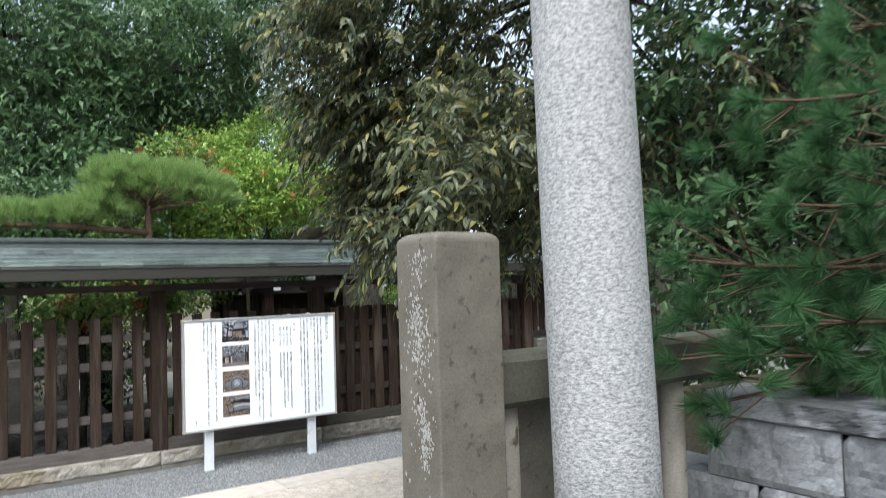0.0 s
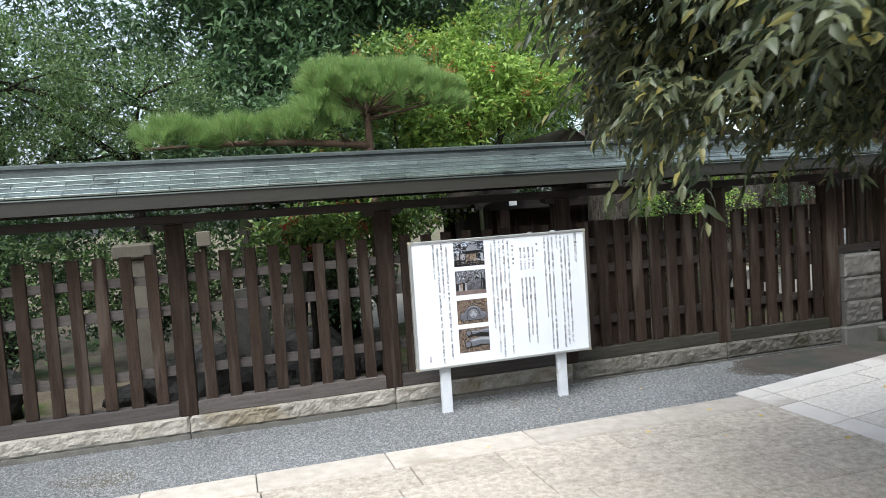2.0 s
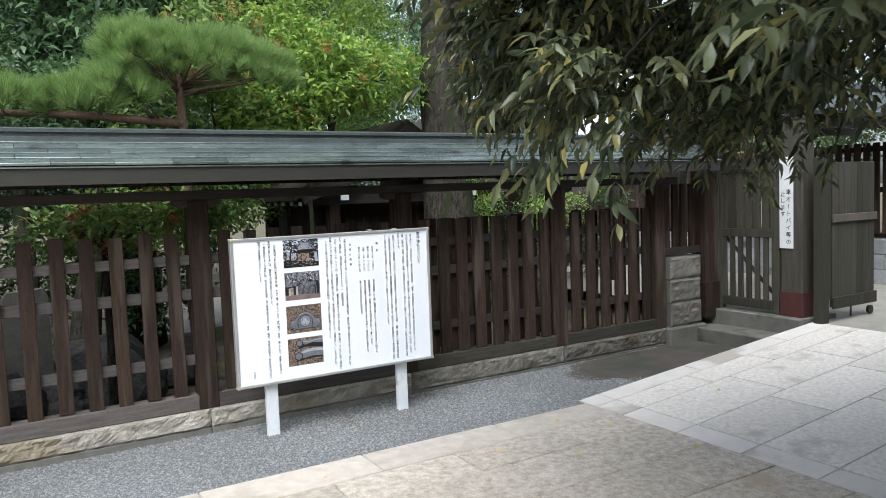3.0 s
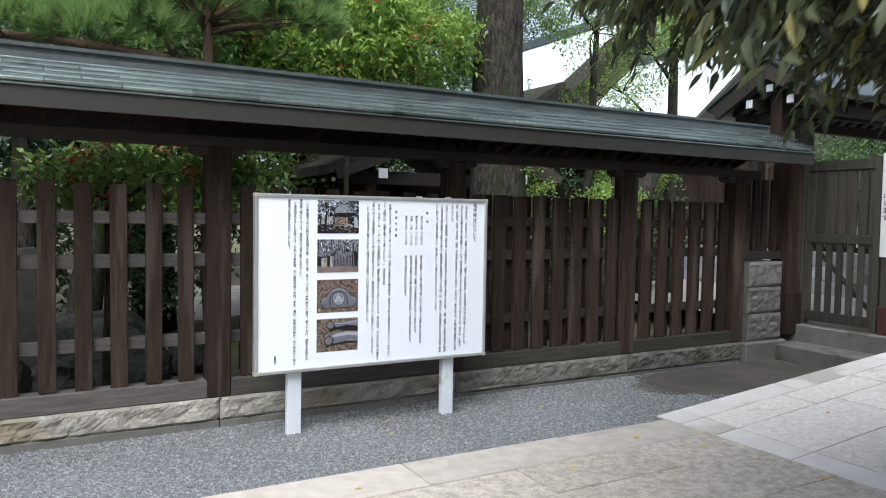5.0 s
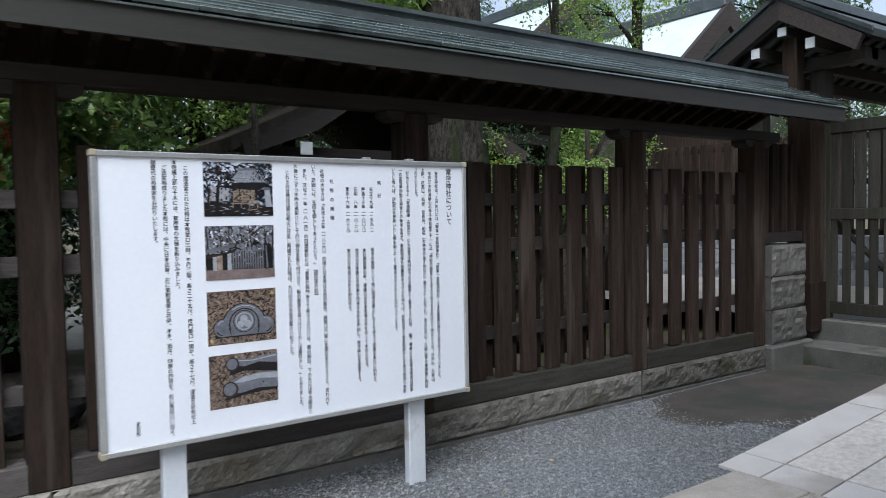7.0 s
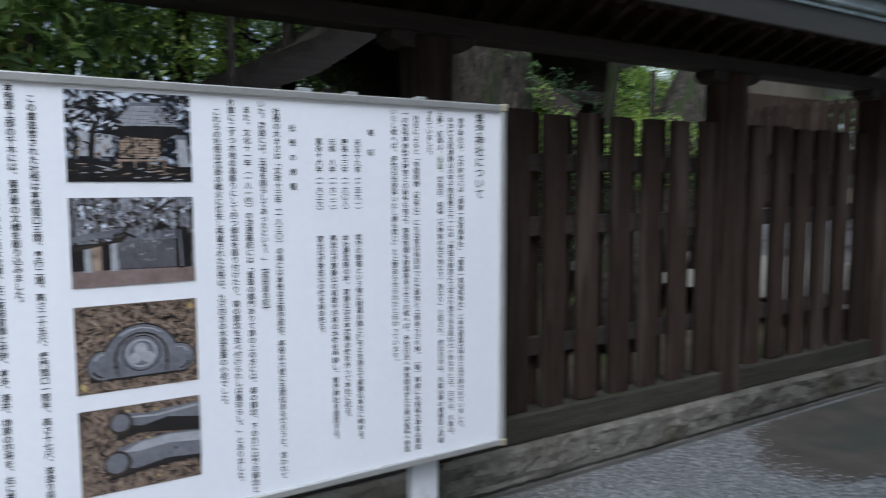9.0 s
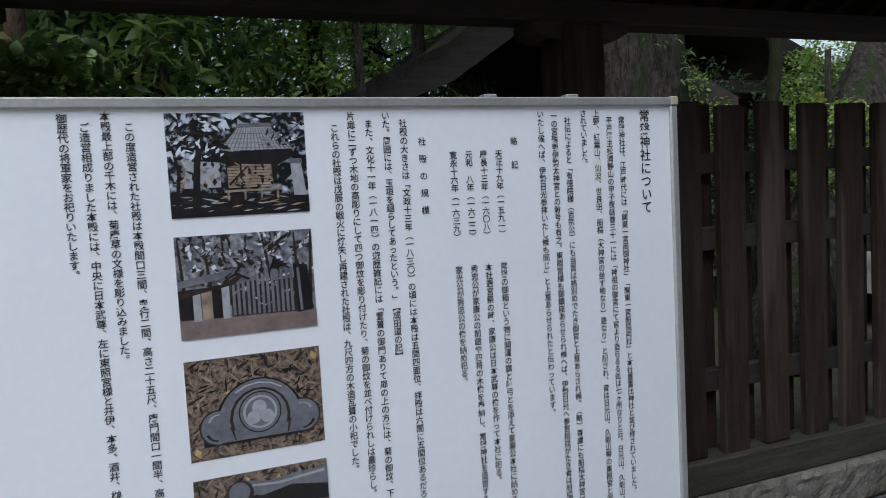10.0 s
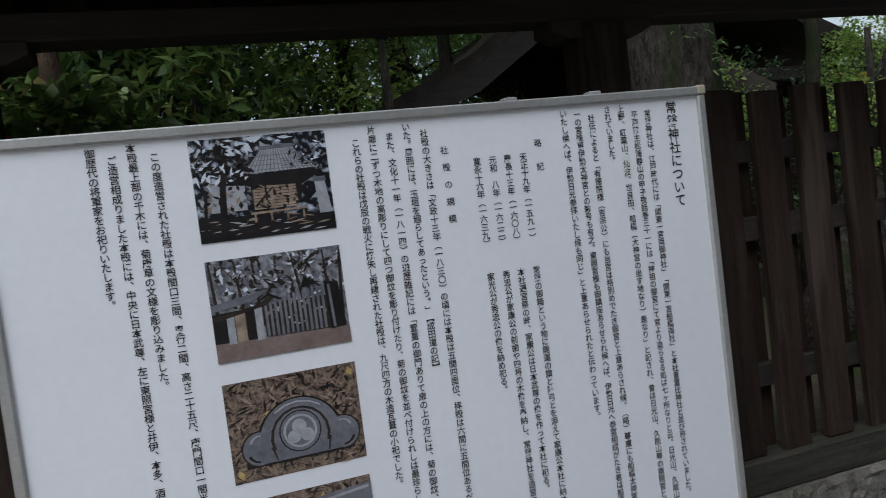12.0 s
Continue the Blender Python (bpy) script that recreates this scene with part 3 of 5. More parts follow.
# ---- the stone pier and short screen at the fence's end ----
pier = thing("stone_pier", "grey coursed stone pier at the fence end", "pier")
z = 0.235
for h, inset in ((0.33, 0.0), (0.32, 0.012), (0.30, 0.004)):
    part("stone", rough_block(0.60, 0.34, h - 0.008, z * 9), FOOT_STONE, pier, m=pose(8.58, 9.33 + inset, z))
    z += h
part("base_stone", box(8.20, 8.93, 9.27, 9.68, -0.04, 0.232, 0.02), STEP, pier)
screen = thing("slat_screen", "short dark slat screen above the stone pier", "screen")
part("rail", box(8.262, 8.98, 9.42, 9.50, 1.20, 1.30), WOOD_X, screen)
for i in range(4):
    part("slat", box(8.30 + 0.165 * i, 8.40 + 0.165 * i, 9.435, 9.475, 1.30, 2.16), WOOD, screen)
part("corner_post", box(8.99, 9.24, 9.34, 9.59, 0.30, 2.5, 0.01), WOOD, screen)
part("shoe", box(8.97, 9.26, 9.32, 9.61, 0.28, 0.78, 0.006), WOOD, screen, "dark metal shoe of the post")

# ---- steps and the gate ----
gate_steps = thing("gate_steps", "two grey concrete steps with mossy risers", "steps", kind="structure")
part("step", box(8.73, 9.17, 8.04, 9.60, -0.04, 0.19, 0.012), STEP, gate_steps)
part("step", box(9.17, 9.95, 8.04, 9.60, -0.04, 0.395, 0.012), STEP, gate_steps)
part("drain_cover", box(9.22, 9.29, 8.45, 9.15, 0.396, 0.404, 0.002), RAIL_STONE, gate_steps)
lattice = thing("side_gate", "bleached wooden lattice side gate above steps", "gate")
GX = 9.32
for z0, z1 in ((0.45, 0.57), (1.41, 1.52), (2.28, 2.40)):
    part("rail", box(GX - 0.03, GX + 0.04, 8.42, 9.36, z0, z1, 0.005), PALE_WOOD, lattice)
for i in range(7):
    y = 8.50 + i * 0.13
    part("slat", box(GX - 0.018, GX + 0.018, y - 0.036, y + 0.036, 0.571, 1.409, 0.004), PALE_WOOD, lattice)
    part("board", box(GX - 0.012, GX + 0.016, y - 0.052, y + 0.052, 1.521, 2.279, 0.004), PALE_WOOD, lattice)
part("brace", tube([(GX + 0.06, 8.5, 0.6), (GX + 0.06, 9.3, 1.4)], [0.03, 0.03], 4), PALE_WOOD, lattice)
for y in (8.42, 9.30):
    part("stile", box(GX - 0.034, GX + 0.044, y, y + 0.07, 0.40, 2.42, 0.005), PALE_WOOD, lattice)

gate_post = thing("gate_post", "square wooden gate post with worn red base", "post")
part("shaft", box(9.30, 9.56, 8.10, 8.40, 0.33, 3.0, 0.012), PALE_WOOD, gate_post)
part("shoe", box(9.292, 9.568, 8.092, 8.408, 0.30, 0.72, 0.006), RED_PAINT, gate_post, "worn dark red painted base")
stop = thing("notice_board", "narrow white notice with black writing on the gate post", "sign")
part("panel", box(9.283, 9.296, 8.215, 8.405, 1.28, 2.45, 0.002), WHITE_PAINT, stop)
door = thing("gate_door", "bleached plank gate door standing open on a caster", "door")
for i in range(7):
    part("plank", box(9.62 + 0.135 * i, 9.752 + 0.135 * i, 7.90, 7.94, 0.52, 2.36, 0.004), PALE_WOOD, door)
part("stile", box(9.34, 9.49, 7.86, 7.98, 0.34, 2.42, 0.006), PALE_WOOD, door)
part("ledge", box(9.60, 10.58, 7.87, 7.897, 1.60, 1.70, 0.004), PLASTER, door, "pale batten across the door")
part("ledge", box(9.60, 10.58, 7.87, 7.897, 0.50, 0.65, 0.004), PALE_WOOD, door)
part("hinge_bar", box(9.49, 9.60, 7.905, 7.935, 0.62, 2.3, 0.004), PALE_WOOD, door)
part("caster", tube([(10.5, 7.90, 0.40), (10.5, 7.94, 0.40)], [0.055, 0.055], 14), BLACK_RUBBER, door, "black caster wheel")
part("drop_bolt", box(9.99, 10.01, 7.875, 7.895, 0.37, 0.5, 0.002), BLACK_RUBBER, door)

gate_roof = thing("gate_roof", "dark gabled wooden gate roof with white beam ends", "roof")
RY, RZ, GX0 = 9.53, 3.64, 8.72
for sgn in (1, -1):
    def wing(points):
        return [(RY + sgn * y, z) for y, z in points]
    part("roof_slope", prism(wing([(0, RZ - 0.06), (0.88, RZ - 0.58), (0.90, RZ - 0.52), (0, RZ)]), "x", GX0 + 0.02, 14), RIDGE, gate_roof)
    part("bargeboard", prism(wing([(0, RZ - 0.25), (0.74, RZ - 0.68), (0.80, RZ - 0.55), (0, RZ - 0.065)]), "x", GX0, GX0 + 0.06), WOOD_X, gate_roof)
    part("verge_trim", prism(wing([(0, RZ - 0.02), (0.89, RZ - 0.54), (0.89, RZ - 0.50), (0, RZ + 0.02)]), "x", GX0 - 0.02, GX0 + 0.018), RIDGE, gate_roof)
    part("eave_beam", box(GX0 + 0.075, 14, RY + sgn * 0.285 - 0.05, RY + sgn * 0.285 + 0.05, 3.06, 3.18, 0.006), WOOD_X, gate_roof)
    part("beam_end", box(GX0 + 0.062, GX0 + 0.073, RY + sgn * 0.285 - 0.045, RY + sgn * 0.285 + 0.045, 3.07, 3.17, 0.002), WHITE_PAINT, gate_roof, "white painted beam end")
    part("wall_plate", box(GX0 + 0.30, 14, RY + sgn * 0.62 - 0.06, RY + sgn * 0.62 + 0.06, 2.92, 3.05, 0.006), WOOD_X, gate_roof)
part("ridge_cap", prism([(RY - 0.10, RZ - 0.03), (RY - 0.10, RZ + 0.05), (RY - 0.05, RZ + 0.09), (RY + 0.05, RZ + 0.09), (RY + 0.10, RZ + 0.05), (RY + 0.10, RZ - 0.03)], "x", GX0 - 0.04, 14), RIDGE, gate_roof)
part("ridge_pole", box(GX0 + 0.075, 14, RY - 0.05, RY + 0.05, 3.235, 3.33, 0.006), WOOD_X, gate_roof)
part("beam_end", box(GX0 + 0.062, GX0 + 0.073, RY - 0.045, RY + 0.045, 3.24, 3.325, 0.002), WHITE_PAINT, gate_roof, "white painted beam end")
part("tie_beam", box(9.16, 9.30, 8.85, 10.3, 2.93, 3.055, 0.008), WOOD_X, gate_roof)
part("king_post", box(8.92, 9.07, RY - 0.075, RY + 0.075, 2.66, 3.233, 0.006), WOOD, gate_roof)
for y in (9.42, 10.1):
    part("post", box(9.26, 9.42, y - 0.08, y + 0.08, 0.3, 2.928, 0.008), PALE_WOOD, gate_roof)
for i in range(18):
    for sgn in (1, -1):
        part("rafter", prism([(RY + sgn * 0.05, RZ - 0.13), (RY + sgn * 0.84, RZ - 0.60), (RY + sgn * 0.84, RZ - 0.555), (RY + sgn * 0.05, RZ - 0.085)], "x", 8.9 + 0.27 * i, 8.95 + 0.27 * i), WOOD_X, gate_roof)

inner = thing("inner_fence", "dark slat fence on grey stone base inside the gate", "fence")
for r in range(3):
    for i in range(20):
        y = 3.0 + i * 0.6 + 0.3 * (r % 2)
        part("stone", box(13.4, 13.75, y + 0.004, y + 0.596, LEVEL + 0.26 * r, LEVEL + 0.26 * r + 0.255, 0.012), WALL_STONE, inner)
for i in range(72):
    part("slat", box(13.5, 13.54, 3.0 + i * 0.165, 3.11 + i * 0.165, LEVEL + 0.86, 2.75, 0.004), WOOD, inner)
for z in (LEVEL + 0.79, 1.9, 2.6):
    part("rail", box(13.55, 13.62, 3.0, 15.0, z, z + 0.09, 0.004), WOOD, inner)

# ---- the information board ----
SX0, SX1, SZ0, SZ1, SY = 2.335, 4.315, 0.485, 1.812, 8.87
sign = thing("information_board", "white information board with Japanese text on two white legs", "sign")
part("panel", box(SX0 + 0.012, SX1 - 0.012, SY, SY + 0.035, SZ0 + 0.012, SZ1 - 0.012, 0.002), BOARD, sign)
F = 0.026
for name, a in (("frame", (SX0, SX1, SZ1 - F, SZ1)), ("frame", (SX0, SX1, SZ0, SZ0 + F)), ("frame", (SX0, SX0 + F, SZ0 + F, SZ1 - F)), ("frame", (SX1 - F, SX1, SZ0 + F, SZ1 - F))):
    part(name, box(a[0], a[1], SY - 0.012, SY + 0.045, a[2], a[3], 0.004), ALUMINIUM, sign, "dull aluminium frame bar")
for x, z in ((SX0, SZ0), (SX0, SZ1), (SX1, SZ0), (SX1, SZ1)):
    part("corner", box(x - 0.003 if x == SX0 else x - F, x + F if x == SX0 else x + 0.003, SY - 0.015, SY + 0.046, z - 0.003 if z == SZ0 else z - F, z + F if z == SZ0 else z + 0.003, 0.004), BRASSY, sign, "yellowed plastic corner piece")
for x in (2.655, 3.985):
    part("leg", box(x - 0.055, x + 0.055, SY + 0.048, SY + 0.105, -0.05, 1.5, 0.006), LEG_WHITE, sign)
for x in (3.68, 3.95):
    part("clip", box(x - 0.02, x + 0.02, SY + 0.01, SY + 0.05, SZ1, SZ1 + 0.012, 0.003), ALUMINIUM, sign)

glyphs = {}


def glyph(ch):
    """The outline of one character, centred, one unit high."""
    if ch not in glyphs:
        curve = bpy.data.curves.new("glyph", "FONT")
        curve.body, curve.resolution_u, curve.offset = ch, 3, 0.011
        ob = bpy.data.objects.new("glyph", curve)
        scene.collection.objects.link(ob)
        bpy.context.view_layer.update()
        got = ob.evaluated_get(bpy.context.evaluated_depsgraph_get()).to_mesh()
        vs = np.array([w.co[:2] for w in got.vertices]).reshape(-1, 2)
        fs = [tuple(p.vertices) for p in got.polygons]
        bpy.data.objects.remove(ob)
        bpy.data.curves.remove(curve)
        if ch in "「」（）【】ー":
            vs = vs - [0.5, 0.36]
            vs = np.stack([vs[:, 1], -vs[:, 0]], 1)
        elif ch in "、。":
            vs = vs - [0.5, 0.36] + [0.55, 0.55]
        else:
            vs = vs - [0.5, 0.36]
        glyphs[ch] = (vs, fs)
    return glyphs[ch]


def column(text, x, top, bottom, size, y, parent, across="x"):
    """Vertical writing from top to bottom."""
    verts, faces = [], []
    step = (top - bottom) / len(text)
    for i, ch in enumerate(text):
        if ch == "　":
            continue
        vs, fs = glyph(ch)
        z = top - step * (i + 0.5)
        start = len(verts)
        h = min(size, step * 1.25)
        for u, w in vs:
            verts.append((x + u * size, y, z + w * h) if across == "x" else (y, x - u * size, z + w * h))
        faces += [tuple(start + j for j in f) for f in fs]
    me = bpy.data.meshes.new("text_column")
    me.from_pydata(verts, [], faces)
    me.materials.append(INK)
    part("text_column", me, parent=parent)["kind"] = "stuff"


TY = SY - 0.0015
column("常磐神社について", 4.195, 1.775, 1.455, 0.040, TY, sign)
WRITING = [
    ("常磐神社は、江戸時代には「関東一宮両御神社」「関東一宮船橋両社」と本社意富比神社と並び称されていました。", 4.11, 1.755, 0.575),
    ("平戸藩主松浦静山の甲子夜話巻三十一には「神祖の御宮にて官より造らるる処は七ヶ所なりと云。日光山、久能山、", 4.065, 1.755, 0.555),
    ("上野、紅葉山、仙波、世良田、船橋（大神宮の坐す地なり）是なり」と記され、昔は日光山、久能山等の東照宮と同視", 4.02, 1.775, 0.545),
    ("されていました。", 3.975, 1.775, 1.605),
    ("社伝によると「有徳院様（吉宗公）にも当宮は格別めでたき御宮と上意あらされ候。（略）尊慮にも船橋太神宮は関東", 3.92, 1.755, 0.54),
    ("一の宮殊更伊勢太神宮との勅号も有之。東照宮様も御鎮座あらせられ候へば、伊勢日光へ参宮相成がたき者は船橋へ参宮", 3.875, 1.77, 0.54),
    ("いたし候へば、伊勢日光参拝いたし候も同じ」と上意あらせられたと伝わっています。", 3.83, 1.775, 0.87),
    ("略　記", 3.74, 1.705, 1.605),
    ("天正十九年（一五九一）", 3.69, 1.665, 1.415),
    ("常磐の御箱という物に開運の旗と陣弓とを添えて家康公本社に納める。", 3.69, 1.345, 0.61),
    ("慶長十三年（一六〇八）", 3.642, 1.665, 1.415),
    ("本社遷宮祭の時、家康公は日本武尊の像を作って本社に祀る。", 3.642, 1.345, 0.70),
    ("元和　八年（一六二二）", 3.597, 1.665, 1.415),
    ("秀忠公が家康公の前歯や四将の木像を奉納し、常磐神社を造営する。", 3.597, 1.345, 0.63),
    ("寛永十六年（一六三九）", 3.55, 1.665, 1.415),
    ("家光公が秀忠公の像を納め祀る。", 3.55, 1.345, 1.005),
    ("社　殿　の　規　模", 3.46, 1.705, 1.495),
    ("社殿の大きさは「文政十三年（一八三〇）の頃には本殿は五間四面位、拝殿は六間に五間位あるだろうと、言われて", 3.408, 1.755, 0.545),
    ("いた。周囲には、玉垣を廻らしてあったという。」【成田道の記】", 3.36, 1.775, 1.105),
    ("また、文化十一年（一八一四）の遊歴雑記には「萱葺の御門ありて扉の上の方には、菊の御紋、下の方には葵の御紋と", 3.312, 1.755, 0.52),
    ("片扉に二ずつ木地の高彫りにして四つ御紋を彫り付けたり、菊の御紋を並べ付けられしは最珍らし。」とありました。", 3.265, 1.775, 0.555),
    ("これらの社殿は戊辰の戦火に焼失し再建された社殿は、九尺四方の木造瓦葺の小祀でした。", 3.22, 1.745, 0.815),
    ("この度造営された社殿は本殿間口三間、奥行二間、高さ二十五尺、唐門間口一間半、高さ十七尺、漆塗り彩色仕上", 2.73, 1.755, 0.57),
    ("本殿最上部の千木には、菊唐草の文様を彫り込みました。", 2.68, 1.78, 1.185),
    ("ご造営相成りました本殿には、中央に日本武尊、左に東照宮様と井伊、本多、酒井、榊原の四将を、右に秀忠公に加え、", 2.635, 1.755, 0.52),
    ("御歴代の将軍家をお祀りいたします。", 2.59, 1.775, 1.395),
    ("（宮司記）", 2.49, 1.635, 1.545 - 1.0),
]
for text, x, top, bottom in WRITING[:-1]:
    column(text, x, top, bottom, 0.0235, TY, sign)
column("（宮司記）", 2.49, 0.635, 0.548, 0.019, TY, sign)
part("sticker", box(4.006, 4.034, SY - 0.0012, SY - 0.0004, 1.565, 1.625, 0), PATCH, sign, "pale correction sticker under the writing")
for text, y, top, bottom in (("車オートバイ等の", 8.275, 2.05, 1.32), ("止します", 8.355, 2.02, 1.68)):
    column(text, y, top, bottom, 0.072, 9.281, stop, "y")


PW, PH = 0.334, 0.252


def photo(z1, shapes, back):
    """A printed photograph: a ground tone and flat shapes over it, in units of its width and height."""
    mats = [back]
    for mat, _ in shapes:
        if mat not in mats:
            mats.append(mat)
    bm = bmesh.new()
    def flat(points, depth, slot):
        points = [(min(1, max(0, u)), min(1, max(0, w))) for u, w in points]
        f = bm.faces.new([bm.verts.new((u * PW, -depth, (w - 1) * PH)) for u, w in points])
        f.material_index = slot
        f.normal_update()
        if f.normal.y > 0:
            f.normal_flip()
    flat([(0, 0), (1, 0), (1, 1), (0, 1)], 0.001, 0)
    for i, (mat, points) in enumerate(shapes):
        flat(points, 0.0013 + 0.000006 * i, mats.index(mat))
    part("photograph", mesh_from("photograph", bm, mats), parent=sign, label="printed colour photograph", m=pose(2.808, SY, z1))


def disc(cx, cy, r, a0=0, a1=360, k=20, squash=1.33):
    return [(cx + r * math.cos(radians(a0 + (a1 - a0) * i / k)), cy + squash * r * math.sin(radians(a0 + (a1 - a0) * i / k))) for i in range(k + (0 if a1 - a0 == 360 else 1))]


def band(path, w0, w1):
    """A stroke of changing width along a path."""
    left, right = [], []
    for i, (u, w) in enumerate(path):
        p, q = path[max(0, i - 1)], path[min(len(path) - 1, i + 1)]
        du, dw = q[0] - p[0], q[1] - p[1]
        n = math.hypot(du, dw)
        h = (w0 + (w1 - w0) * i / (len(path) - 1)) / 2
        left.append((u - dw / n * h, w + du / n * h))
        right.append((u + dw / n * h, w - du / n * h))
    return left + right[::-1]


print_rng = random.Random(11)


def flecks(count, u0, u1, w0, w1, long, slim, mats, steep=180):
    """Scattered pointed specks, as leaves print at this size."""
    out = []
    for _ in range(count):
        u, w, a = print_rng.uniform(u0, u1), print_rng.uniform(w0, w1), radians(print_rng.uniform(-steep, steep))
        l, s = long * print_rng.uniform(0.5, 1.4), slim * print_rng.uniform(0.5, 1.4)
        du, dw = math.cos(a), math.sin(a) * 1.33
        out.append((print_rng.choice(mats), [(u - du * l, w - dw * l), (u + dw * s * 0.75, w - du * s), (u + du * l, w + dw * l), (u - dw * s * 0.75, w + du * s)]))
    return out


# the old shrine among trees
shapes = flecks(60, 0, 1, 0.35, 1, 0.05, 0.03, (PHOTO_SKY, PHOTO_LIGHT, PHOTO_BLACK)) + flecks(90, 0.55, 1, 0.55, 1, 0.025, 0.012, (PHOTO_SKY, PHOTO_BLACK, PHOTO_BLACK))
shapes += [(PHOTO_LIGHT, [(0.10, 0.28), (0.36, 0.28), (0.36, 0.52), (0.12, 0.55)])] + flecks(40, 0.05, 0.38, 0.26, 0.6, 0.03, 0.014, (PHOTO_BLACK, PHOTO_BROWN, PHOTO_TILE))
shapes += [(PHOTO_BLACK, [(0, 0), (1, 0), (1, 0.17), (0.5, 0.22), (0, 0.24)])] + flecks(46, 0.03, 0.97, 0.02, 0.2, 0.05, 0.008, (PHOTO_BROWN, PHOTO_DARK, PHOTO_LIGHT), 14)
shapes += [(PHOTO_BLACK, [(0.27, 0.58), (0.40, 0.62), (0.88, 0.64), (0.93, 0.59), (0.78, 0.48), (0.76, 0.3), (0.40, 0.3), (0.40, 0.5)]),
           (PHOTO_LIGHT, [(0.36, 0.63), (0.47, 0.80), (0.50, 0.86), (0.74, 0.87), (0.78, 0.80), (0.90, 0.64)]), (PHOTO_TILE, [(0.49, 0.85), (0.50, 0.89), (0.74, 0.90), (0.75, 0.86)])]
shapes += [(PHOTO_TILE, band([(0.40 + 0.032 * i, 0.635), (0.50 + 0.0165 * i, 0.85)], 0.009, 0.006)) for i in range(16)] + [(PHOTO_TILE, band([(0.36 + 0.02 * j, 0.66 + 0.045 * j), (0.89 - 0.026 * j, 0.66 + 0.045 * j)], 0.006, 0.006)) for j in range(4)]
shapes += flecks(22, 0.66, 0.92, 0.64, 0.82, 0.03, 0.012, (PHOTO_BLACK, PHOTO_TILE))
shapes += [(PHOTO_BROWN, [(0.41, 0.27), (0.41, 0.47), (0.50, 0.50), (0.50, 0.27)]), (PHOTO_BROWN, [(0.515, 0.27), (0.515, 0.50), (0.73, 0.49), (0.74, 0.27)])] + [(PHOTO_DARK, band([(0.41, 0.29 + 0.03 * j), (0.74, 0.29 + 0.03 * j)], 0.005, 0.005)) for j in range(7)]
shapes += flecks(34, 0.43, 0.73, 0.28, 0.5, 0.028, 0.014, (PHOTO_DARK, PHOTO_BLACK, PHOTO_BROWN)) + [(PHOTO_BLACK, band([(0.42, 0.30), (0.56, 0.48)], 0.02, 0.01)), (PHOTO_BROWN, [(0.38, 0.225), (0.80, 0.235), (0.80, 0.255), (0.38, 0.25)])]
shapes += [(PHOTO_BROWN, [(0.40 + 0.12 * i, 0.15), (0.415 + 0.12 * i, 0.15), (0.415 + 0.12 * i, 0.23), (0.40 + 0.12 * i, 0.23)]) for i in range(4)]
shapes += [(PHOTO_LIGHT, [(0.89, 0.17), (0.985, 0.17), (0.955, 0.50), (0.875, 0.50)]), (PHOTO_TILE, [(0.865, 0.49), (0.965, 0.49), (0.96, 0.54), (0.87, 0.54)]), (PHOTO_BLACK, band([(0.17, 0.02), (0.20, 0.5), (0.27, 0.98)], 0.055, 0.035)), (PHOTO_BLACK, band([(0.04, 0.05), (0.08, 0.5)], 0.03, 0.02)), (PHOTO_BLACK, band([(0.78, 0.72), (1.0, 0.92)], 0.012, 0.006))]
shapes += flecks(120, 0, 0.42, 0.58, 1, 0.035, 0.013, (PHOTO_BLACK, PHOTO_BLACK, PHOTO_DARK, PHOTO_SKY))
photo(1.775, shapes, PHOTO_TREES)

# the gate and its slat fence
shapes = flecks(150, 0, 1, 0.5, 1, 0.035, 0.018, (PHOTO_LIGHT, PHOTO_SKY, PHOTO_TILE, PHOTO_DARK, PHOTO_DARK))
for u, v in ((0.05, 0.02), (0.24, 0.2), (0.36, 0.33), (0.70, 0.62), (0.88, 0.86), (0.96, 0.99)):
    shapes.append((PHOTO_DARK, band([(u, 0.3), (v, 0.98)], 0.035, 0.012)))
shapes += [(PHOTO_DARK, band([(0.66, 0.8), (0.82, 0.98)], 0.018, 0.008)), (PHOTO_DARK, band([(0.24, 0.7), (0.12, 0.92)], 0.014, 0.006))] + flecks(110, 0.2, 0.75, 0.62, 1, 0.028, 0.012, (PHOTO_DARK, PHOTO_TILE, PHOTO_LIGHT, PHOTO_DARK))
shapes += [(PHOTO_EARTH, [(0, 0), (1, 0), (1, 0.17), (0.35, 0.18), (0, 0.2)]), (PHOTO_BLACK, [(0, 0.19), (0, 0.48), (0.36, 0.5), (0.36, 0.18)]), (PHOTO_DARK, [(0.37, 0.19), (0.37, 0.5), (0.97, 0.52), (0.97, 0.17)])]
shapes += flecks(26, 0.4, 0.95, 0.25, 0.5, 0.02, 0.01, (PHOTO_LIGHT, PHOTO_TILE))
shapes += [(PHOTO_TILE, [(0.38 + 0.036 * i, 0.19 - 0.0006 * i), (0.40 + 0.036 * i, 0.19 - 0.0006 * i), (0.40 + 0.036 * i, 0.53 + 0.008 * i), (0.39 + 0.036 * i, 0.545 + 0.008 * i), (0.38 + 0.036 * i, 0.53 + 0.008 * i)]) for i in range(13)]
shapes += [(PHOTO_BLACK, [(0.86, 0.16), (0.98, 0.18), (0.95, 0.64), (0.84, 0.66)]), (PHOTO_BLACK, [(0.66, 0.62), (0.70, 0.74), (0.74, 0.68), (0.82, 0.66)]), (PHOTO_TILE, [(0.88, 0.18), (0.90, 0.18), (0.885, 0.62), (0.865, 0.62)])]
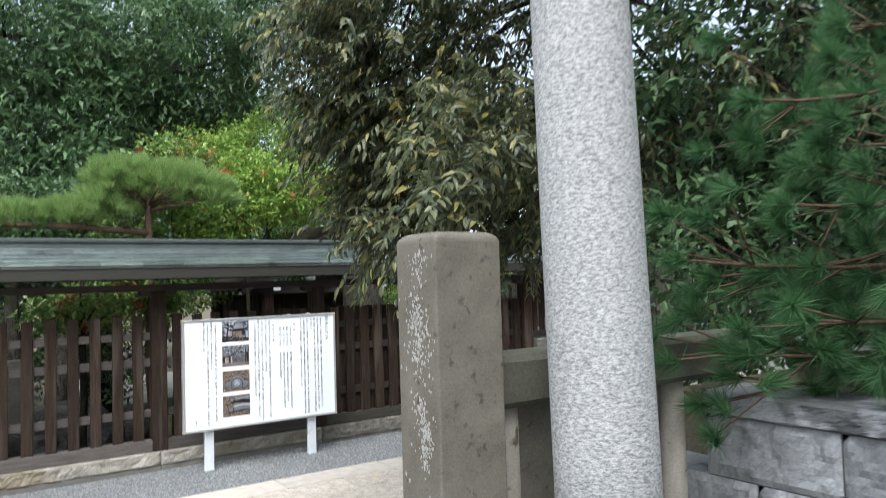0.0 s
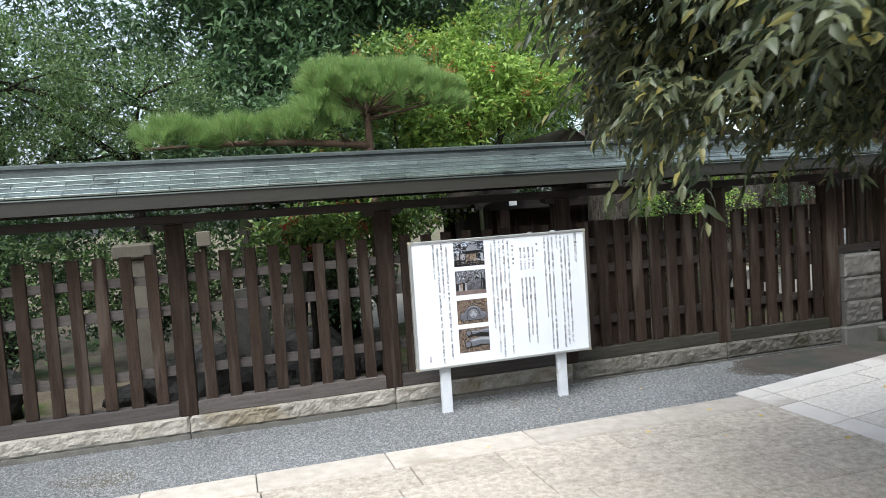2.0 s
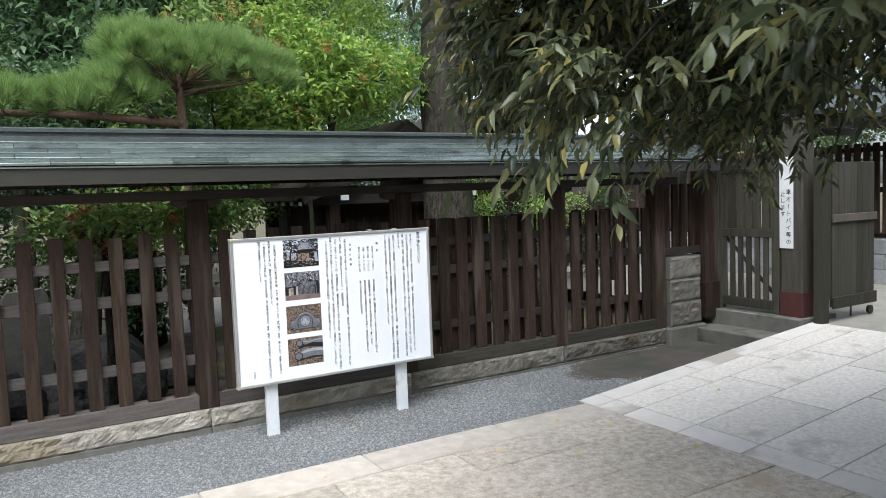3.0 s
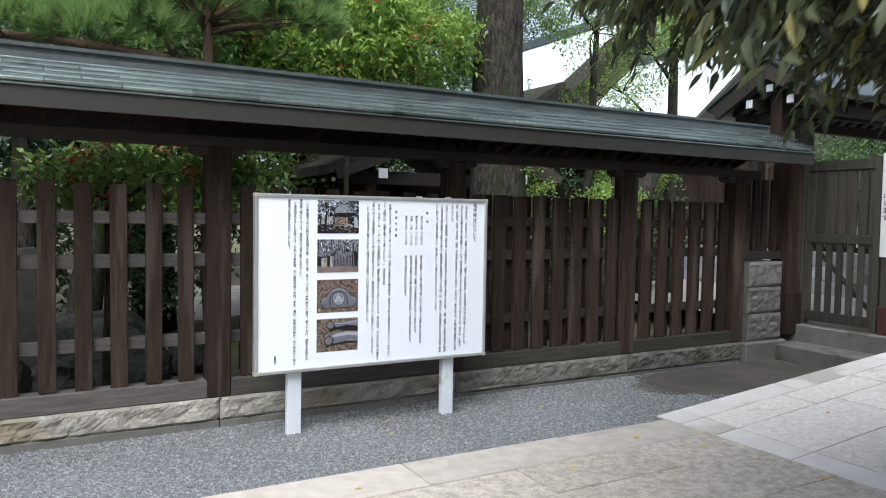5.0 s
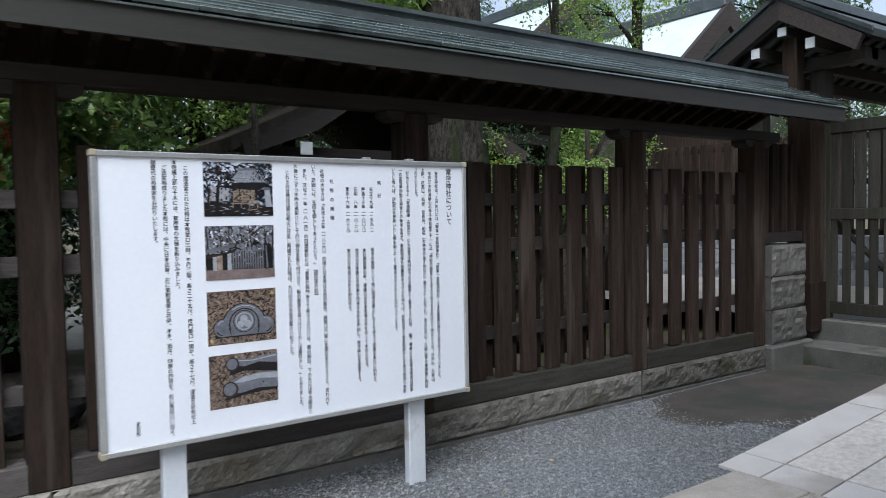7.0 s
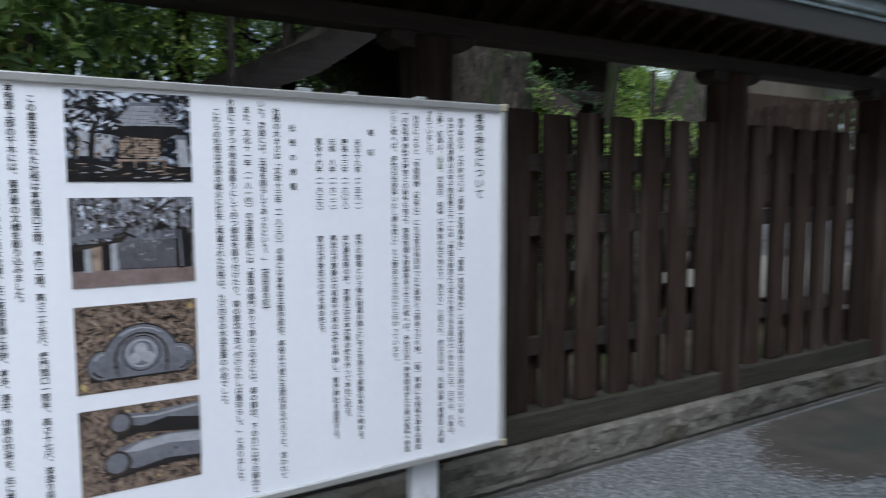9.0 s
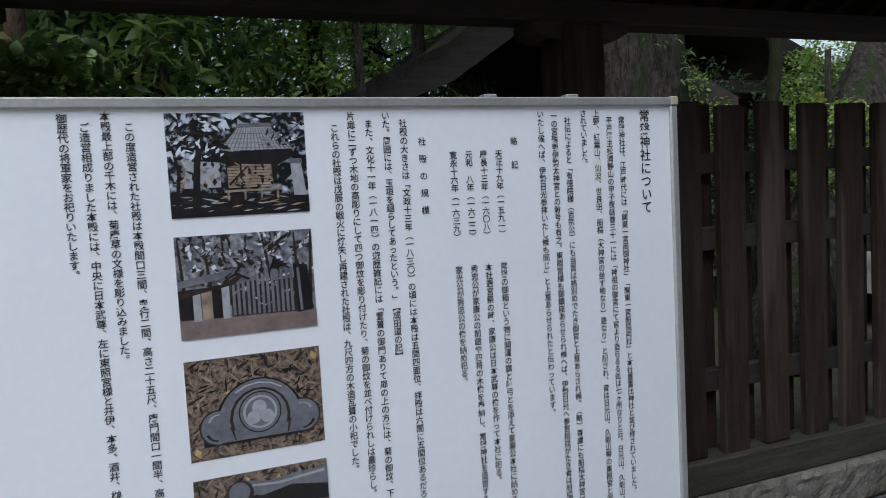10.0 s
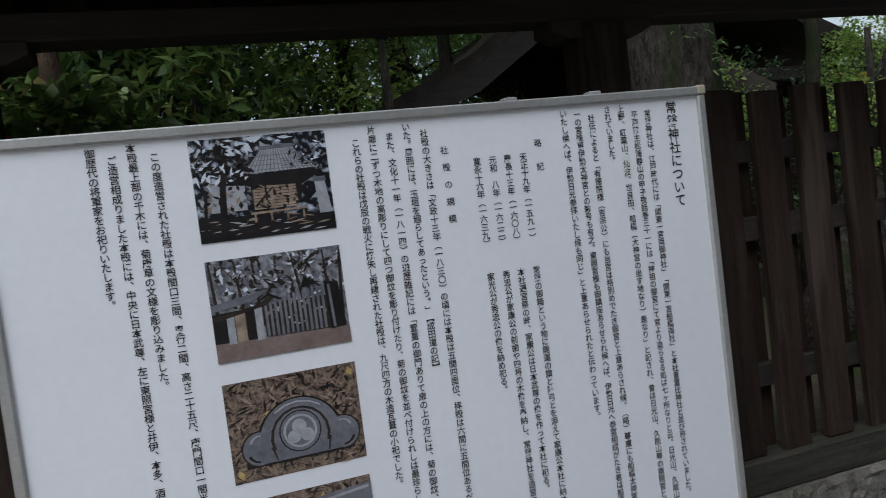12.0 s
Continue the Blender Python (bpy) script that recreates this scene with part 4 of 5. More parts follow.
shapes += [(PHOTO_LIGHT, [(0.10, 0.17), (0.155, 0.17), (0.155, 0.48), (0.10, 0.47)]), (PHOTO_BROWN, [(0.16, 0.18), (0.235, 0.18), (0.235, 0.47), (0.16, 0.46)]), (PHOTO_LIGHT, [(0.305, 0.17), (0.36, 0.17), (0.36, 0.50), (0.305, 0.48)]),
           (PHOTO_DARK, [(-0.0, 0.45), (0.34, 0.52), (0.44, 0.60), (0.47, 0.58), (0.40, 0.50), (0.0, 0.40)]), (PHOTO_TILE, [(0, 0.50), (0.30, 0.56), (0.42, 0.645), (0.43, 0.66), (0.14, 0.60), (0, 0.57)]), (PHOTO_BLACK, [(0.31, 0.53), (0.42, 0.62), (0.52, 0.545), (0.50, 0.535), (0.42, 0.59)])]
photo(1.478, shapes, PHOTO_GROVE)


def litter():
    return flecks(330, 0, 1, 0, 1, 0.05, 0.011, (PHOTO_BARK, PHOTO_BARK, PHOTO_DARK, PHOTO_BLACK, PHOTO_BROWN)) + flecks(12, 0.03, 0.97, 0.05, 0.95, 0.035, 0.022, (PHOTO_YELLOW,))


# a carved ridge-end tile on leaf litter
def curl(cx, cy, r, sgn):
    return [(PHOTO_DARK, disc(cx, cy, r + 0.012)), (PHOTO_TILE, disc(cx, cy, r)), (PHOTO_BLACK, band([(cx + sgn * r * 0.7 * math.cos(radians(a)), cy - 0.02 + 0.9 * r * math.sin(radians(a))) for a in range(200, 380, 20)], 0.022, 0.008)), (PHOTO_LIGHT, band([(cx + sgn * r * 0.55 * math.cos(radians(a)), cy + 0.03 + 0.8 * r * math.sin(radians(a))) for a in range(20, 170, 20)], 0.008, 0.018))]


shapes = litter() + [(PHOTO_BLACK, disc(0.52, 0.32, 0.33, 8, 172)), (PHOTO_BLACK, [(0.10, 0.13), (0.92, 0.13), (0.92, 0.3), (0.10, 0.3)])]
shapes += curl(0.21, 0.31, 0.125, 1) + curl(0.84, 0.31, 0.125, -1)
shapes += [(PHOTO_TILE, disc(0.52, 0.34, 0.305, 0, 180)), (PHOTO_TILE, [(0.20, 0.15), (0.84, 0.15), (0.82, 0.40), (0.22, 0.40)]), (PHOTO_DARK, band([(0.52 + 0.215 * math.cos(radians(a)), 0.36 + 0.29 * math.sin(radians(a))) for a in range(-20, 201, 20)], 0.022, 0.022)),
           (PHOTO_DARK, band([(0.30, 0.30), (0.33, 0.16)], 0.02, 0.01)), (PHOTO_DARK, band([(0.74, 0.30), (0.72, 0.16)], 0.02, 0.01)), (PHOTO_LIGHT, band([(0.52 + 0.27 * math.cos(radians(a)), 0.38 + 0.33 * math.sin(radians(a))) for a in range(50, 131, 20)], 0.012, 0.02)),
           (PHOTO_BLACK, disc(0.52, 0.41, 0.160)), (PHOTO_TILE, disc(0.52, 0.41, 0.150)), (PHOTO_LIGHT, disc(0.52, 0.41, 0.128)), (PHOTO_TILE, disc(0.52, 0.41, 0.110)), (PHOTO_LIGHT, disc(0.515, 0.46, 0.055)), (PHOTO_LIGHT, disc(0.47, 0.36, 0.05)), (PHOTO_LIGHT, disc(0.57, 0.36, 0.05))]
photo(1.172, shapes, PHOTO_LITTER)

# two long curved tiles on leaf litter
shapes = litter() + [(PHOTO_BLACK, [(0.28, 0.60), (0.50, 0.66), (1, 0.58), (1, 0.90), (0.66, 0.86), (0.34, 0.90)]), (PHOTO_TILE, [(0.34, 0.78), (0.5, 0.74), (0.72, 0.80), (1, 0.74), (1, 0.93), (0.74, 0.91), (0.52, 0.88), (0.36, 0.93)]), (PHOTO_DARK, disc(0.33, 0.80, 0.10)), (PHOTO_TILE, disc(0.325, 0.81, 0.078)),
                     (PHOTO_LIGHT, band([(0.42, 0.86), (0.62, 0.84), (0.98, 0.89)], 0.02, 0.03)), (PHOTO_BLACK, [(0.20, 0.14), (0.6, 0.22), (1, 0.24), (1, 0.4), (0.3, 0.36)]),
                     (PHOTO_TILE, [(0.26, 0.30), (0.44, 0.24), (0.7, 0.30), (1, 0.27), (1, 0.58), (0.72, 0.60), (0.46, 0.56), (0.30, 0.52)]), (PHOTO_LIGHT, [(0.34, 0.46), (0.46, 0.44), (0.72, 0.48), (1, 0.44), (1, 0.56), (0.72, 0.58), (0.48, 0.545)]), (PHOTO_DARK, disc(0.29, 0.33, 0.115)), (PHOTO_TILE, disc(0.285, 0.34, 0.09)), (PHOTO_BLACK, disc(0.78, 0.40, 0.012))]
photo(0.872, shapes, PHOTO_LITTER)

# ---- things at the head of the steps ----
pillar = thing("stone_pillar", "weathered square stone pillar with pale lichen patches", "pillar")
bm = bmesh.new()
rings = []
for level, inset, corner in [(0.3, 0, 0.008), (2.325, 0, 0.008)] + [(2.325 + 0.035 * math.sin(radians(a)), 0.035 * (1 - math.cos(radians(a))), 0.008 + 0.02 * a / 90) for a in (18, 36, 54, 72, 90)]:
    x0, x1, y0, y1 = 1.372 + inset, 1.655 - inset, 2.045 + inset, 2.30 - inset
    ring = []
    for cx, cy, a0 in ((x1 - corner, y1 - corner, 0), (x0 + corner, y1 - corner, 90), (x0 + corner, y0 + corner, 180), (x1 - corner, y0 + corner, 270)):
        for a in (0, 30, 60, 90):
            ring.append(bm.verts.new((cx + corner * math.cos(radians(a0 + a)), cy + corner * math.sin(radians(a0 + a)), level)))
    rings.append(ring)
for one, two in zip(rings, rings[1:]):
    for q in range(16):
        bm.faces.new((one[q], one[(q + 1) % 16], two[(q + 1) % 16], two[q]))
bm.faces.new(rings[-1])
bm.faces.new(rings[0][::-1])
part("shaft", bm, PILLAR_STONE, pillar)


def lichen(spots, x):
    """Thin uneven crusts on the pillar's side."""
    bm = bmesh.new()
    for y, z, r, k in spots:
        for i in range(int(1.7 * k)):
            yy, zz = y + random.gauss(0, r * 0.7), z + random.gauss(0, r)
            if not (2.06 < yy < 2.285) or zz > 2.3:
                continue
            rr = random.uniform(0.0018, 0.0065)
            ring = []
            for s in range(9):
                a = math.tau * s / 9
                q = rr * random.uniform(0.55, 1.3)
                ring.append((yy + q * math.cos(a), zz + 1.5 * q * math.sin(a)))
            lift = random.uniform(0.0003, 0.0018)
            low = [bm.verts.new((x + 0.001, *p)) for p in ring]
            high = [bm.verts.new((x - lift, yy + (p[0] - yy) * 0.8, zz + (p[1] - zz) * 0.8)) for p in ring]
            bm.faces.new(high)
            for s in range(9):
                bm.faces.new((low[s], high[s], high[(s + 1) % 9], low[(s + 1) % 9]))
    return bm


part("lichen", lichen([(2.17, 2.06, 0.045, 70), (2.15, 1.95, 0.06, 60), (2.14, 2.24, 0.05, 18), (2.16, 1.75, 0.025, 26), (2.13, 1.66, 0.03, 70), (2.14, 1.59, 0.02, 25), (2.2, 1.85, 0.2, 40), (2.15, 2.28, 0.03, 20)], 1.372), LICHEN, pillar, "pale lichen crust")
column_torii = thing("granite_column", "tall round speckled granite gate column", "column")
part("shaft", tube([(1.955, 1.835, TOP - 0.05), (1.93, 1.835, 1.6), (1.905, 1.835, 2.4), (1.88, 1.835, 3.3), (1.80, 1.835, 5.2)], [0.192, 0.186, 0.180, 0.172, 0.16], 48), GRANITE, column_torii)
rail = thing("stone_balustrade", "mossy stone rail on round buff balusters", "balustrade")
part("rail", box(1.66, 3.4, 2.14, 2.36, 1.70, 1.90, 0.025), RAIL_STONE, rail)
for x in (1.80, 2.80):
    part("baluster", tube([(x, 2.24, 0.3), (x, 2.24, 1.0), (x, 2.24, 1.705)], [0.062, 0.06, 0.058], 20, 0.04), POST_STONE, rail, "round buff stone baluster")
part("panel", box(1.87, 2.73, 2.25, 2.32, 0.5, 1.695, 0.01), PILLAR_STONE, rail)

stone_wall = thing("wall_garden", "grey split-stone retaining wall with coping", "wall", kind="structure")
for r, (z0, z1) in enumerate(((0.66, 0.98), (0.985, 1.27), (1.275, 1.545))):
    for i in range(-(r % 2), 6):
        y1 = 2.13 - i * 0.62 - 0.25 * (r % 2)
        bm = rough_block(0.612, 0.3, z1 - z0, i + 7 * r)
        part("stone", bm, WALL_STONE, stone_wall, m=pose(2.90, y1 - 0.31, z0, 0, 0, -90))
for i in range(5):
    part("coping_stone", rough_block(0.85, 0.34, 0.105, i * 1.9), WALL_STONE, stone_wall, m=pose(2.885, 2.13 - 0.43 - i * 0.857, 1.55, 0, 0, -90))
tagged(part("planting_bed", box(3.2, 12, -6, 2.5, 0.6, 1.6, 0.02), EARTH), "raised earth bed behind the stone wall", "bed", kind="structure")

# ---- garden behind the fence ----
def boulder(x, y, z, r, seed, squash=0.75):
    bm = bmesh.new()
    bmesh.ops.create_icosphere(bm, subdivisions=3, radius=1)
    for w in bm.verts:
        n = noise.noise(w.co * 1.3 + Vector((seed, 0, 0))) * 0.35 + noise.noise(w.co * 3.7 + Vector((0, seed, 0))) * 0.15
        w.co = Vector((w.co.x * r, w.co.y * r, w.co.z * r * squash)) * (1 + n)
    ob = part("garden_rock", bm, ROCK, m=pose(x, y, z))
    return tagged(ob, "dark uneven garden rock on mossy earth", "rock", "garden rocks")


for i, (x, y, r) in enumerate(((-0.15, 11.2, 0.42), (0.35, 11.1, 0.55), (0.2, 11.6, 0.5), (1.45, 11.4, 0.5), (1.75, 11.0, 0.36), (1.15, 11.0, 0.3), (-0.7, 11.0, 0.25), (2.4, 11.5, 0.3), (1.5, 11.9, 0.55), (-2.4, 11.4, 0.5))):
    boulder(x, y, r * 0.42, r, i * 2.7)
slab_stone = tagged(part("stone_tablet", prism([(0.58, 0), (0.59, 1.24), (0.63, 1.31), (0.96, 1.33), (1.0, 1.26), (1.01, 0)], "y", 10.95, 11.1), FOOT_STONE), "grey upright stone tablet among rocks", "tablet")
plaster = thing("garden_pillar", "pale square pillar in the garden", "pillar")
part("shaft", box(-0.78, -0.42, 11.9, 12.25, -0.05, 1.75, 0.02), PLASTER, plaster)
part("cap", box(-0.85, -0.35, 11.83, 12.32, 1.75, 1.95, 0.03), PLASTER, plaster)
lantern = thing("wooden_lantern", "small yellow wooden lantern box on a post", "lantern")
part("post", box(0.24, 0.30, 11.97, 12.03, -0.05, 1.85), WOOD, lantern)
part("box", box(0.19, 0.37, 11.91, 12.09, 1.85, 2.05, 0.01), PLASTER, lantern)
def shrine(xc, y0, depth, half, low, high, label):
    shed = thing("small_shrine", label, "shrine")
    mid, lift = half * 0.52, high - low
    for sgn in (1, -1):
        def eaves(points):
            return [(xc + sgn * x, z) for x, z in points]
        part("roof", prism(eaves([(0, high - 0.2), (mid, low + 0.36 * lift - 0.05), (half, low), (half, low + 0.12), (mid, low + 0.36 * lift + 0.1), (0, high)]), "y", y0, y0 + depth), SHINGLE, shed)
        part("bargeboard", prism(eaves([(0, high - 0.3), (mid, low + 0.36 * lift - 0.18), (half * 0.93, low - 0.05), (half * 0.95, low + 0.07), (mid, low + 0.36 * lift), (0, high - 0.09)]), "y", y0 - 0.05, y0), WOOD_X, shed)
        for i in range(8):
            x = xc + sgn * half * 0.93
            part("rafter_end", box(x - 0.02, x + 0.02, y0 + 0.1 + 0.35 * i, y0 + 0.14 + 0.35 * i, low - 0.07, low - 0.02, 0.003), WHITE_PAINT, shed)
        part("beam_end", box(xc + sgn * half * 0.6 - 0.06, xc + sgn * half * 0.6 + 0.06, y0 - 0.075, y0 - 0.052, low - 0.02, low + 0.1, 0.003), WHITE_PAINT, shed, "white painted beam end")
        x = xc + sgn * half * 0.6
        part("post", box(x - 0.08, x + 0.08, y0 + 0.3, y0 + 0.46, 0, low - 0.08), WOOD, shed)
    part("wall", box(xc - half * 0.64, xc + half * 0.64, y0 + 0.7, y0 + depth - 0.2, 0.3, low + 0.1, 0.0), WOOD, shed)
    part("tie_beam", box(xc - half * 0.83, xc + half * 0.83, y0 + 0.3, y0 + 0.45, low - 0.08, low + 0.09), WOOD_X, shed)
    part("base", box(xc - half * 0.77, xc + half * 0.77, y0 + 0.2, y0 + depth, -0.05, 0.3, 0.02), STEP, shed)


shrine(5.75, 11.9, 3.1, 1.75, 2.13, 3.25, "small dark wooden shrine with bark roof")
shrine(9.3, 14.2, 3.0, 2.4, 2.75, 4.1, "dark wooden hall with bark roof in the court")
hut = thing("orange_lantern", "orange painted wooden lantern on a dark post", "lantern")
part("post", box(10.26, 10.34, 13.16, 13.24, -0.05, 2.22), WOOD, hut)
part("box", box(10.1, 10.5, 13.0, 13.4, 2.22, 2.5, 0.01), ORANGE, hut)


def hall(name, label, xr, zr, y0, y1, half, drop):
    h = thing(name, label, "hall")
    for sgn in (1, -1):
        def s(points):
            return [(xr + sgn * x, z) for x, z in points]
        part("roof", prism(s([(0, zr - 0.15), (half, zr - drop - 0.12), (half, zr - drop), (0, zr)]), "y", y0, y1), COPPER_PALE, h, "pale green copper sheet roof")
        part("bargeboard", prism(s([(0, zr - 0.55), (half, zr - drop - 0.45), (half, zr - drop + 0.02), (0, zr + 0.03)]), "y", y0 - 0.12, y0), WOOD_X, h)
    part("ridge", box(xr - 0.2, xr + 0.2, y0 - 0.1, y1, zr - 0.1, zr + 0.22, 0.03), RIDGE, h)
    part("wall", box(xr - half + 0.8, xr + half - 0.8, y0 + 0.8, y1 - 0.2, 0, zr - drop - 0.1, 0.0), WOOD, h)
    part("gable", prism([(xr - half + 0.7, zr - drop - 0.1), (xr + half - 0.7, zr - drop - 0.1), (xr, zr - 0.6)], "y", y0 + 0.8, y0 + 0.9), PLASTER, h)


hall("worship_hall", "shrine hall with pale green copper roof behind the trees", 17.6, 6.5, 16.0, 21.0, 3.4, 2.9)
hall("main_hall", "taller shrine hall with pale copper roof far behind", 18.2, 8.3, 21.6, 28.0, 3.6, 3.0)

# ---- trees ----
# the evergreen that hangs over the court
over = thing("overhanging_tree", "dark evergreen tree with drooping glossy leaves over the court", "tree")
trunk_path = limb_path((4.7, 4.1, 0.2), (4.5, 4.4, 5.6), 0, 7)
part("trunk", tube(trunk_path, [0.24, 0.2, 0.18, 0.16, 0.13, 0.1, 0.06], 12, 0.3), BARK, over)
# the last four boughs hang above the view, added to shade the leaves below
BOUGHS = [((2.85, 4.75, 2.58), 0.24, 26), ((2.48, 3.5, 2.66), 0.22, 10), ((2.75, 5.3, 3.65), 0.5, 100), ((2.6, 5.0, 4.2), 0.6, 110), ((3.25, 5.65, 2.95), 0.42, 90), ((3.1, 5.2, 3.5), 0.7, 170), ((3.75, 5.9, 3.0), 0.55, 150), ((3.6, 5.0, 4.2), 0.9, 190),
          ((4.3, 5.4, 2.9), 0.65, 170), ((4.5, 5.6, 3.8), 0.9, 190), ((5.1, 5.6, 2.85), 0.6, 130), ((5.3, 4.9, 3.4), 0.9, 190), ((2.75, 3.7, 3.0), 0.35, 45), ((3.3, 4.2, 3.3), 0.6, 110), ((4.0, 4.0, 3.1), 0.8, 140), ((5.6, 3.6, 3.2), 1.0, 190),
          ((4.8, 3.0, 3.6), 1.0, 170), ((3.4, 4.6, 5.0), 1.0, 150), ((2.8, 4.7, 5.0), 0.8, 110), ((5.0, 4.6, 5.2), 1.1, 150), ((6.3, 4.6, 3.6), 0.9, 150), ((3.8, 3.4, 5.6), 1.2, 170), ((5.2, 3.4, 5.8), 1.4, 190), ((4.6, 2.2, 5.2), 1.2, 160), ((4.4, 5.0, 6.3), 1.4, 150)]
twigs = bmesh.new()
bases, ways = [], []
for (cx, cy, cz), r, k in BOUGHS:
    start = trunk_path[min(6, 4 + int(max(0, cz - 2.4) / 1.0))]
    part("limb", tube(limb_path(start, (cx, cy, cz), 0.12), [0.034, 0.027, 0.02, 0.014, 0.01, 0.005], 6, 0.3), BARK, over)
    for i in range(int(k * 1.25)):
        d = unit(rng.normal(size=3))
        root = np.array([cx, cy, cz]) + d * r * rng.random() ** 0.5 * np.array([1, 1, 0.8])
        out = unit(np.array([root[0] - 4.5, root[1] - 4.3, 0]) * 0.5 + rng.normal(size=3) * 0.6)
        length = rng.uniform(0.22, 0.42)
        steps = 8
        pts = [root + out * length * s / steps + np.array([0, 0, -0.28 * length * (s / steps) ** 2 - 0.10 * length * s / steps]) for s in range(steps + 1)]
        if i % 3 == 0:
            tube([pts[0], pts[4], pts[8]], [0.004, 0.003, 0.0015], 3, 0, twigs)
        for s in range(1, steps + 1):
            for sd in (1, -1):
                lat = unit(np.cross(out, [0, 0, 1.0])) * sd
                bases.append(pts[s])
                ways.append(unit(out * 0.55 + lat * rng.uniform(0.35, 0.9) + np.array([0, 0, -rng.uniform(0.2, 0.9)]) + rng.normal(size=3) * 0.18))
tagged(part("twig_mass", twigs, BARK, over), kind="stuff")
part("crown", leaves("crown", np.array(bases), np.array(ways), 0.108, 0.031, OVERHANG, 0.3, 0.18, True), parent=over)


# the trained pine over the fence roof
def pine_pad(spots):
    tips, ways = [], []
    for x, y, z, rx, ry, rz, k in spots:
        d = unit(rng.normal(size=(k, 3)))
        d[:, 2] = np.where(d[:, 2] < -0.25, -d[:, 2], d[:, 2])
        p = np.array([x, y, z]) + d * np.array([rx, ry, rz]) * rng.uniform(0.75, 1.05, (k, 1))
        tips.append(p)
        ways.append(d * np.array([0.8, 0.8, 0.5]) + np.array([0, 0, 0.75]))
    return np.concatenate(tips), np.concatenate(ways)


pine = thing("trained_pine", "trained pine with flat pads of green needles", "tree")
part("trunk", tube(limb_path((2.35, 10.35, -0.05), (2.3, 10.35, 3.5), 0, 7), [0.075, 0.065, 0.06, 0.06, 0.055, 0.05, 0.035], 9, 0.4), PINE_BARK, pine)
bm = tube(limb_path((2.3, 10.35, 2.95), (-0.2, 10.3, 3.0), 0.05, 7), [0.05, 0.045, 0.04, 0.035, 0.03, 0.02, 0.01], 7, 0.4)
for i in range(16):
    x = rng.uniform(-0.2, 2.2)
    tube([(x, 10.32, 3.0), (x - 0.1, 10.3 + rng.uniform(-0.25, 0.25), 3.1)], [0.012, 0.004], 5, 0, bm)
for i in range(30):
    tube([(2.3, 10.35, 3.2 + 0.2 * rng.random()), (rng.uniform(1.65, 3.25), 10.35 + rng.uniform(-0.4, 0.4), rng.uniform(3.35, 3.7))], [0.016, 0.004], 5, 0, bm)
part("limb", bm, PINE_BARK, pine)
tips, ways = pine_pad([(2.5, 10.3, 3.52, 0.86, 0.5, 0.40, 200), (1.95, 10.3, 3.55, 0.45, 0.4, 0.35, 75), (3.05, 10.3, 3.42, 0.45, 0.4, 0.35, 75), (0.12, 10.3, 3.06, 0.42, 0.3, 0.22, 62), (0.75, 10.3, 3.06, 0.45, 0.3, 0.21, 62), (1.35, 10.3, 3.1, 0.4, 0.3, 0.24, 62), (1.75, 10.2, 3.2, 0.35, 0.3, 0.22, 48)])
part("crown", needles("crown", tips, ways, 120, 0.19, NEEDLES, 0.38, 0.0030), parent=pine)

# the near pine over the garden wall
near = thing("garden_pine", "young pine with long dark green needles over the wall", "tree")
part("trunk", tube(limb_path((4.1, 1.2, 1.5), (4.0, 1.0, 5.0), 0, 6), [0.13, 0.12, 0.1, 0.09, 0.07, 0.03], 9, 0.4), PINE_BARK, near)
bm = bmesh.new()
tips, ways = [], []
for bx, by, bz in ((2.73, 1.79, 1.85), (2.72, 1.95, 2.17), (2.55, 2.05, 1.82), (2.75, 1.75, 2.9), (2.7, 1.6, 2.45), (2.9, 1.55, 2.7), (2.5, 1.95, 2.25), (2.75, 1.55, 2.0), (2.95, 1.35, 1.78), (3.0, 1.75, 1.95), (2.9, 1.25, 2.85), (3.2, 1.05, 3.1), (3.2, 1.5, 2.5), (3.05, 1.1, 2.2), (2.75, 1.9, 1.75), (3.4, 1.7, 3.3), (3.3, 2.0, 2.9), (3.2, 0.8, 2.6), (3.3, 0.9, 1.85), (3.5, 1.9, 2.2)):
    path = limb_path((4.05, 1.1, bz + rng.uniform(0.0, 0.4)), (bx, by, bz), -0.08, 6)
    tube(path, [0.022, 0.018, 0.014, 0.011, 0.008, 0.005], 6, 0.3, bm)
    for j in range(14):
        q = Vector(path[2 + j % 4]) + Vector(rng.normal(size=3) * 0.14)
        tube([path[1 + j % 4], q], [0.006, 0.003], 4, 0, bm)
        tips.append(q)
        ways.append(rng.normal(size=3) * 0.5 + np.array([bx - 4.0, by - 1.1, 0.5]) * 0.6)
    tips.append(Vector((bx, by, bz)))
    ways.append(np.array([bx - 4.0, by - 1.1, 0.3]))
part("limb", bm, PINE_BARK, near)
part("crown", needles("crown", np.array(tips), np.array(ways), 220, 0.13, NEEDLES_SHADED, 0.55, 0.0022), parent=near)

# shrubs with red seeds behind the fence
def shrub(foot, blobs, label, seeds=30, mat=SHRUB_LEAF, clusters=420, leaf=(0.12, 0.045)):
    s = tree("garden_shrub", label, foot, 2.6, 0.05, blobs, mat, leaf, clusters, 9, 0.12, droop=0.15)
    if seeds:
        x, y, z, rx, ry, rz = blobs[0]
        c = shell((x, y - 0.2, z), (rx, ry, rz), seeds, 0.8)
        b, w = rosettes(c, 26, 0.10, 0.9, -0.2)
        part("seed_cluster", leaves("seed_cluster", b, w, 0.035, 0.02, RED_BERRY), parent=s, label="red seed clusters")["kind"] = "stuff"
    return s


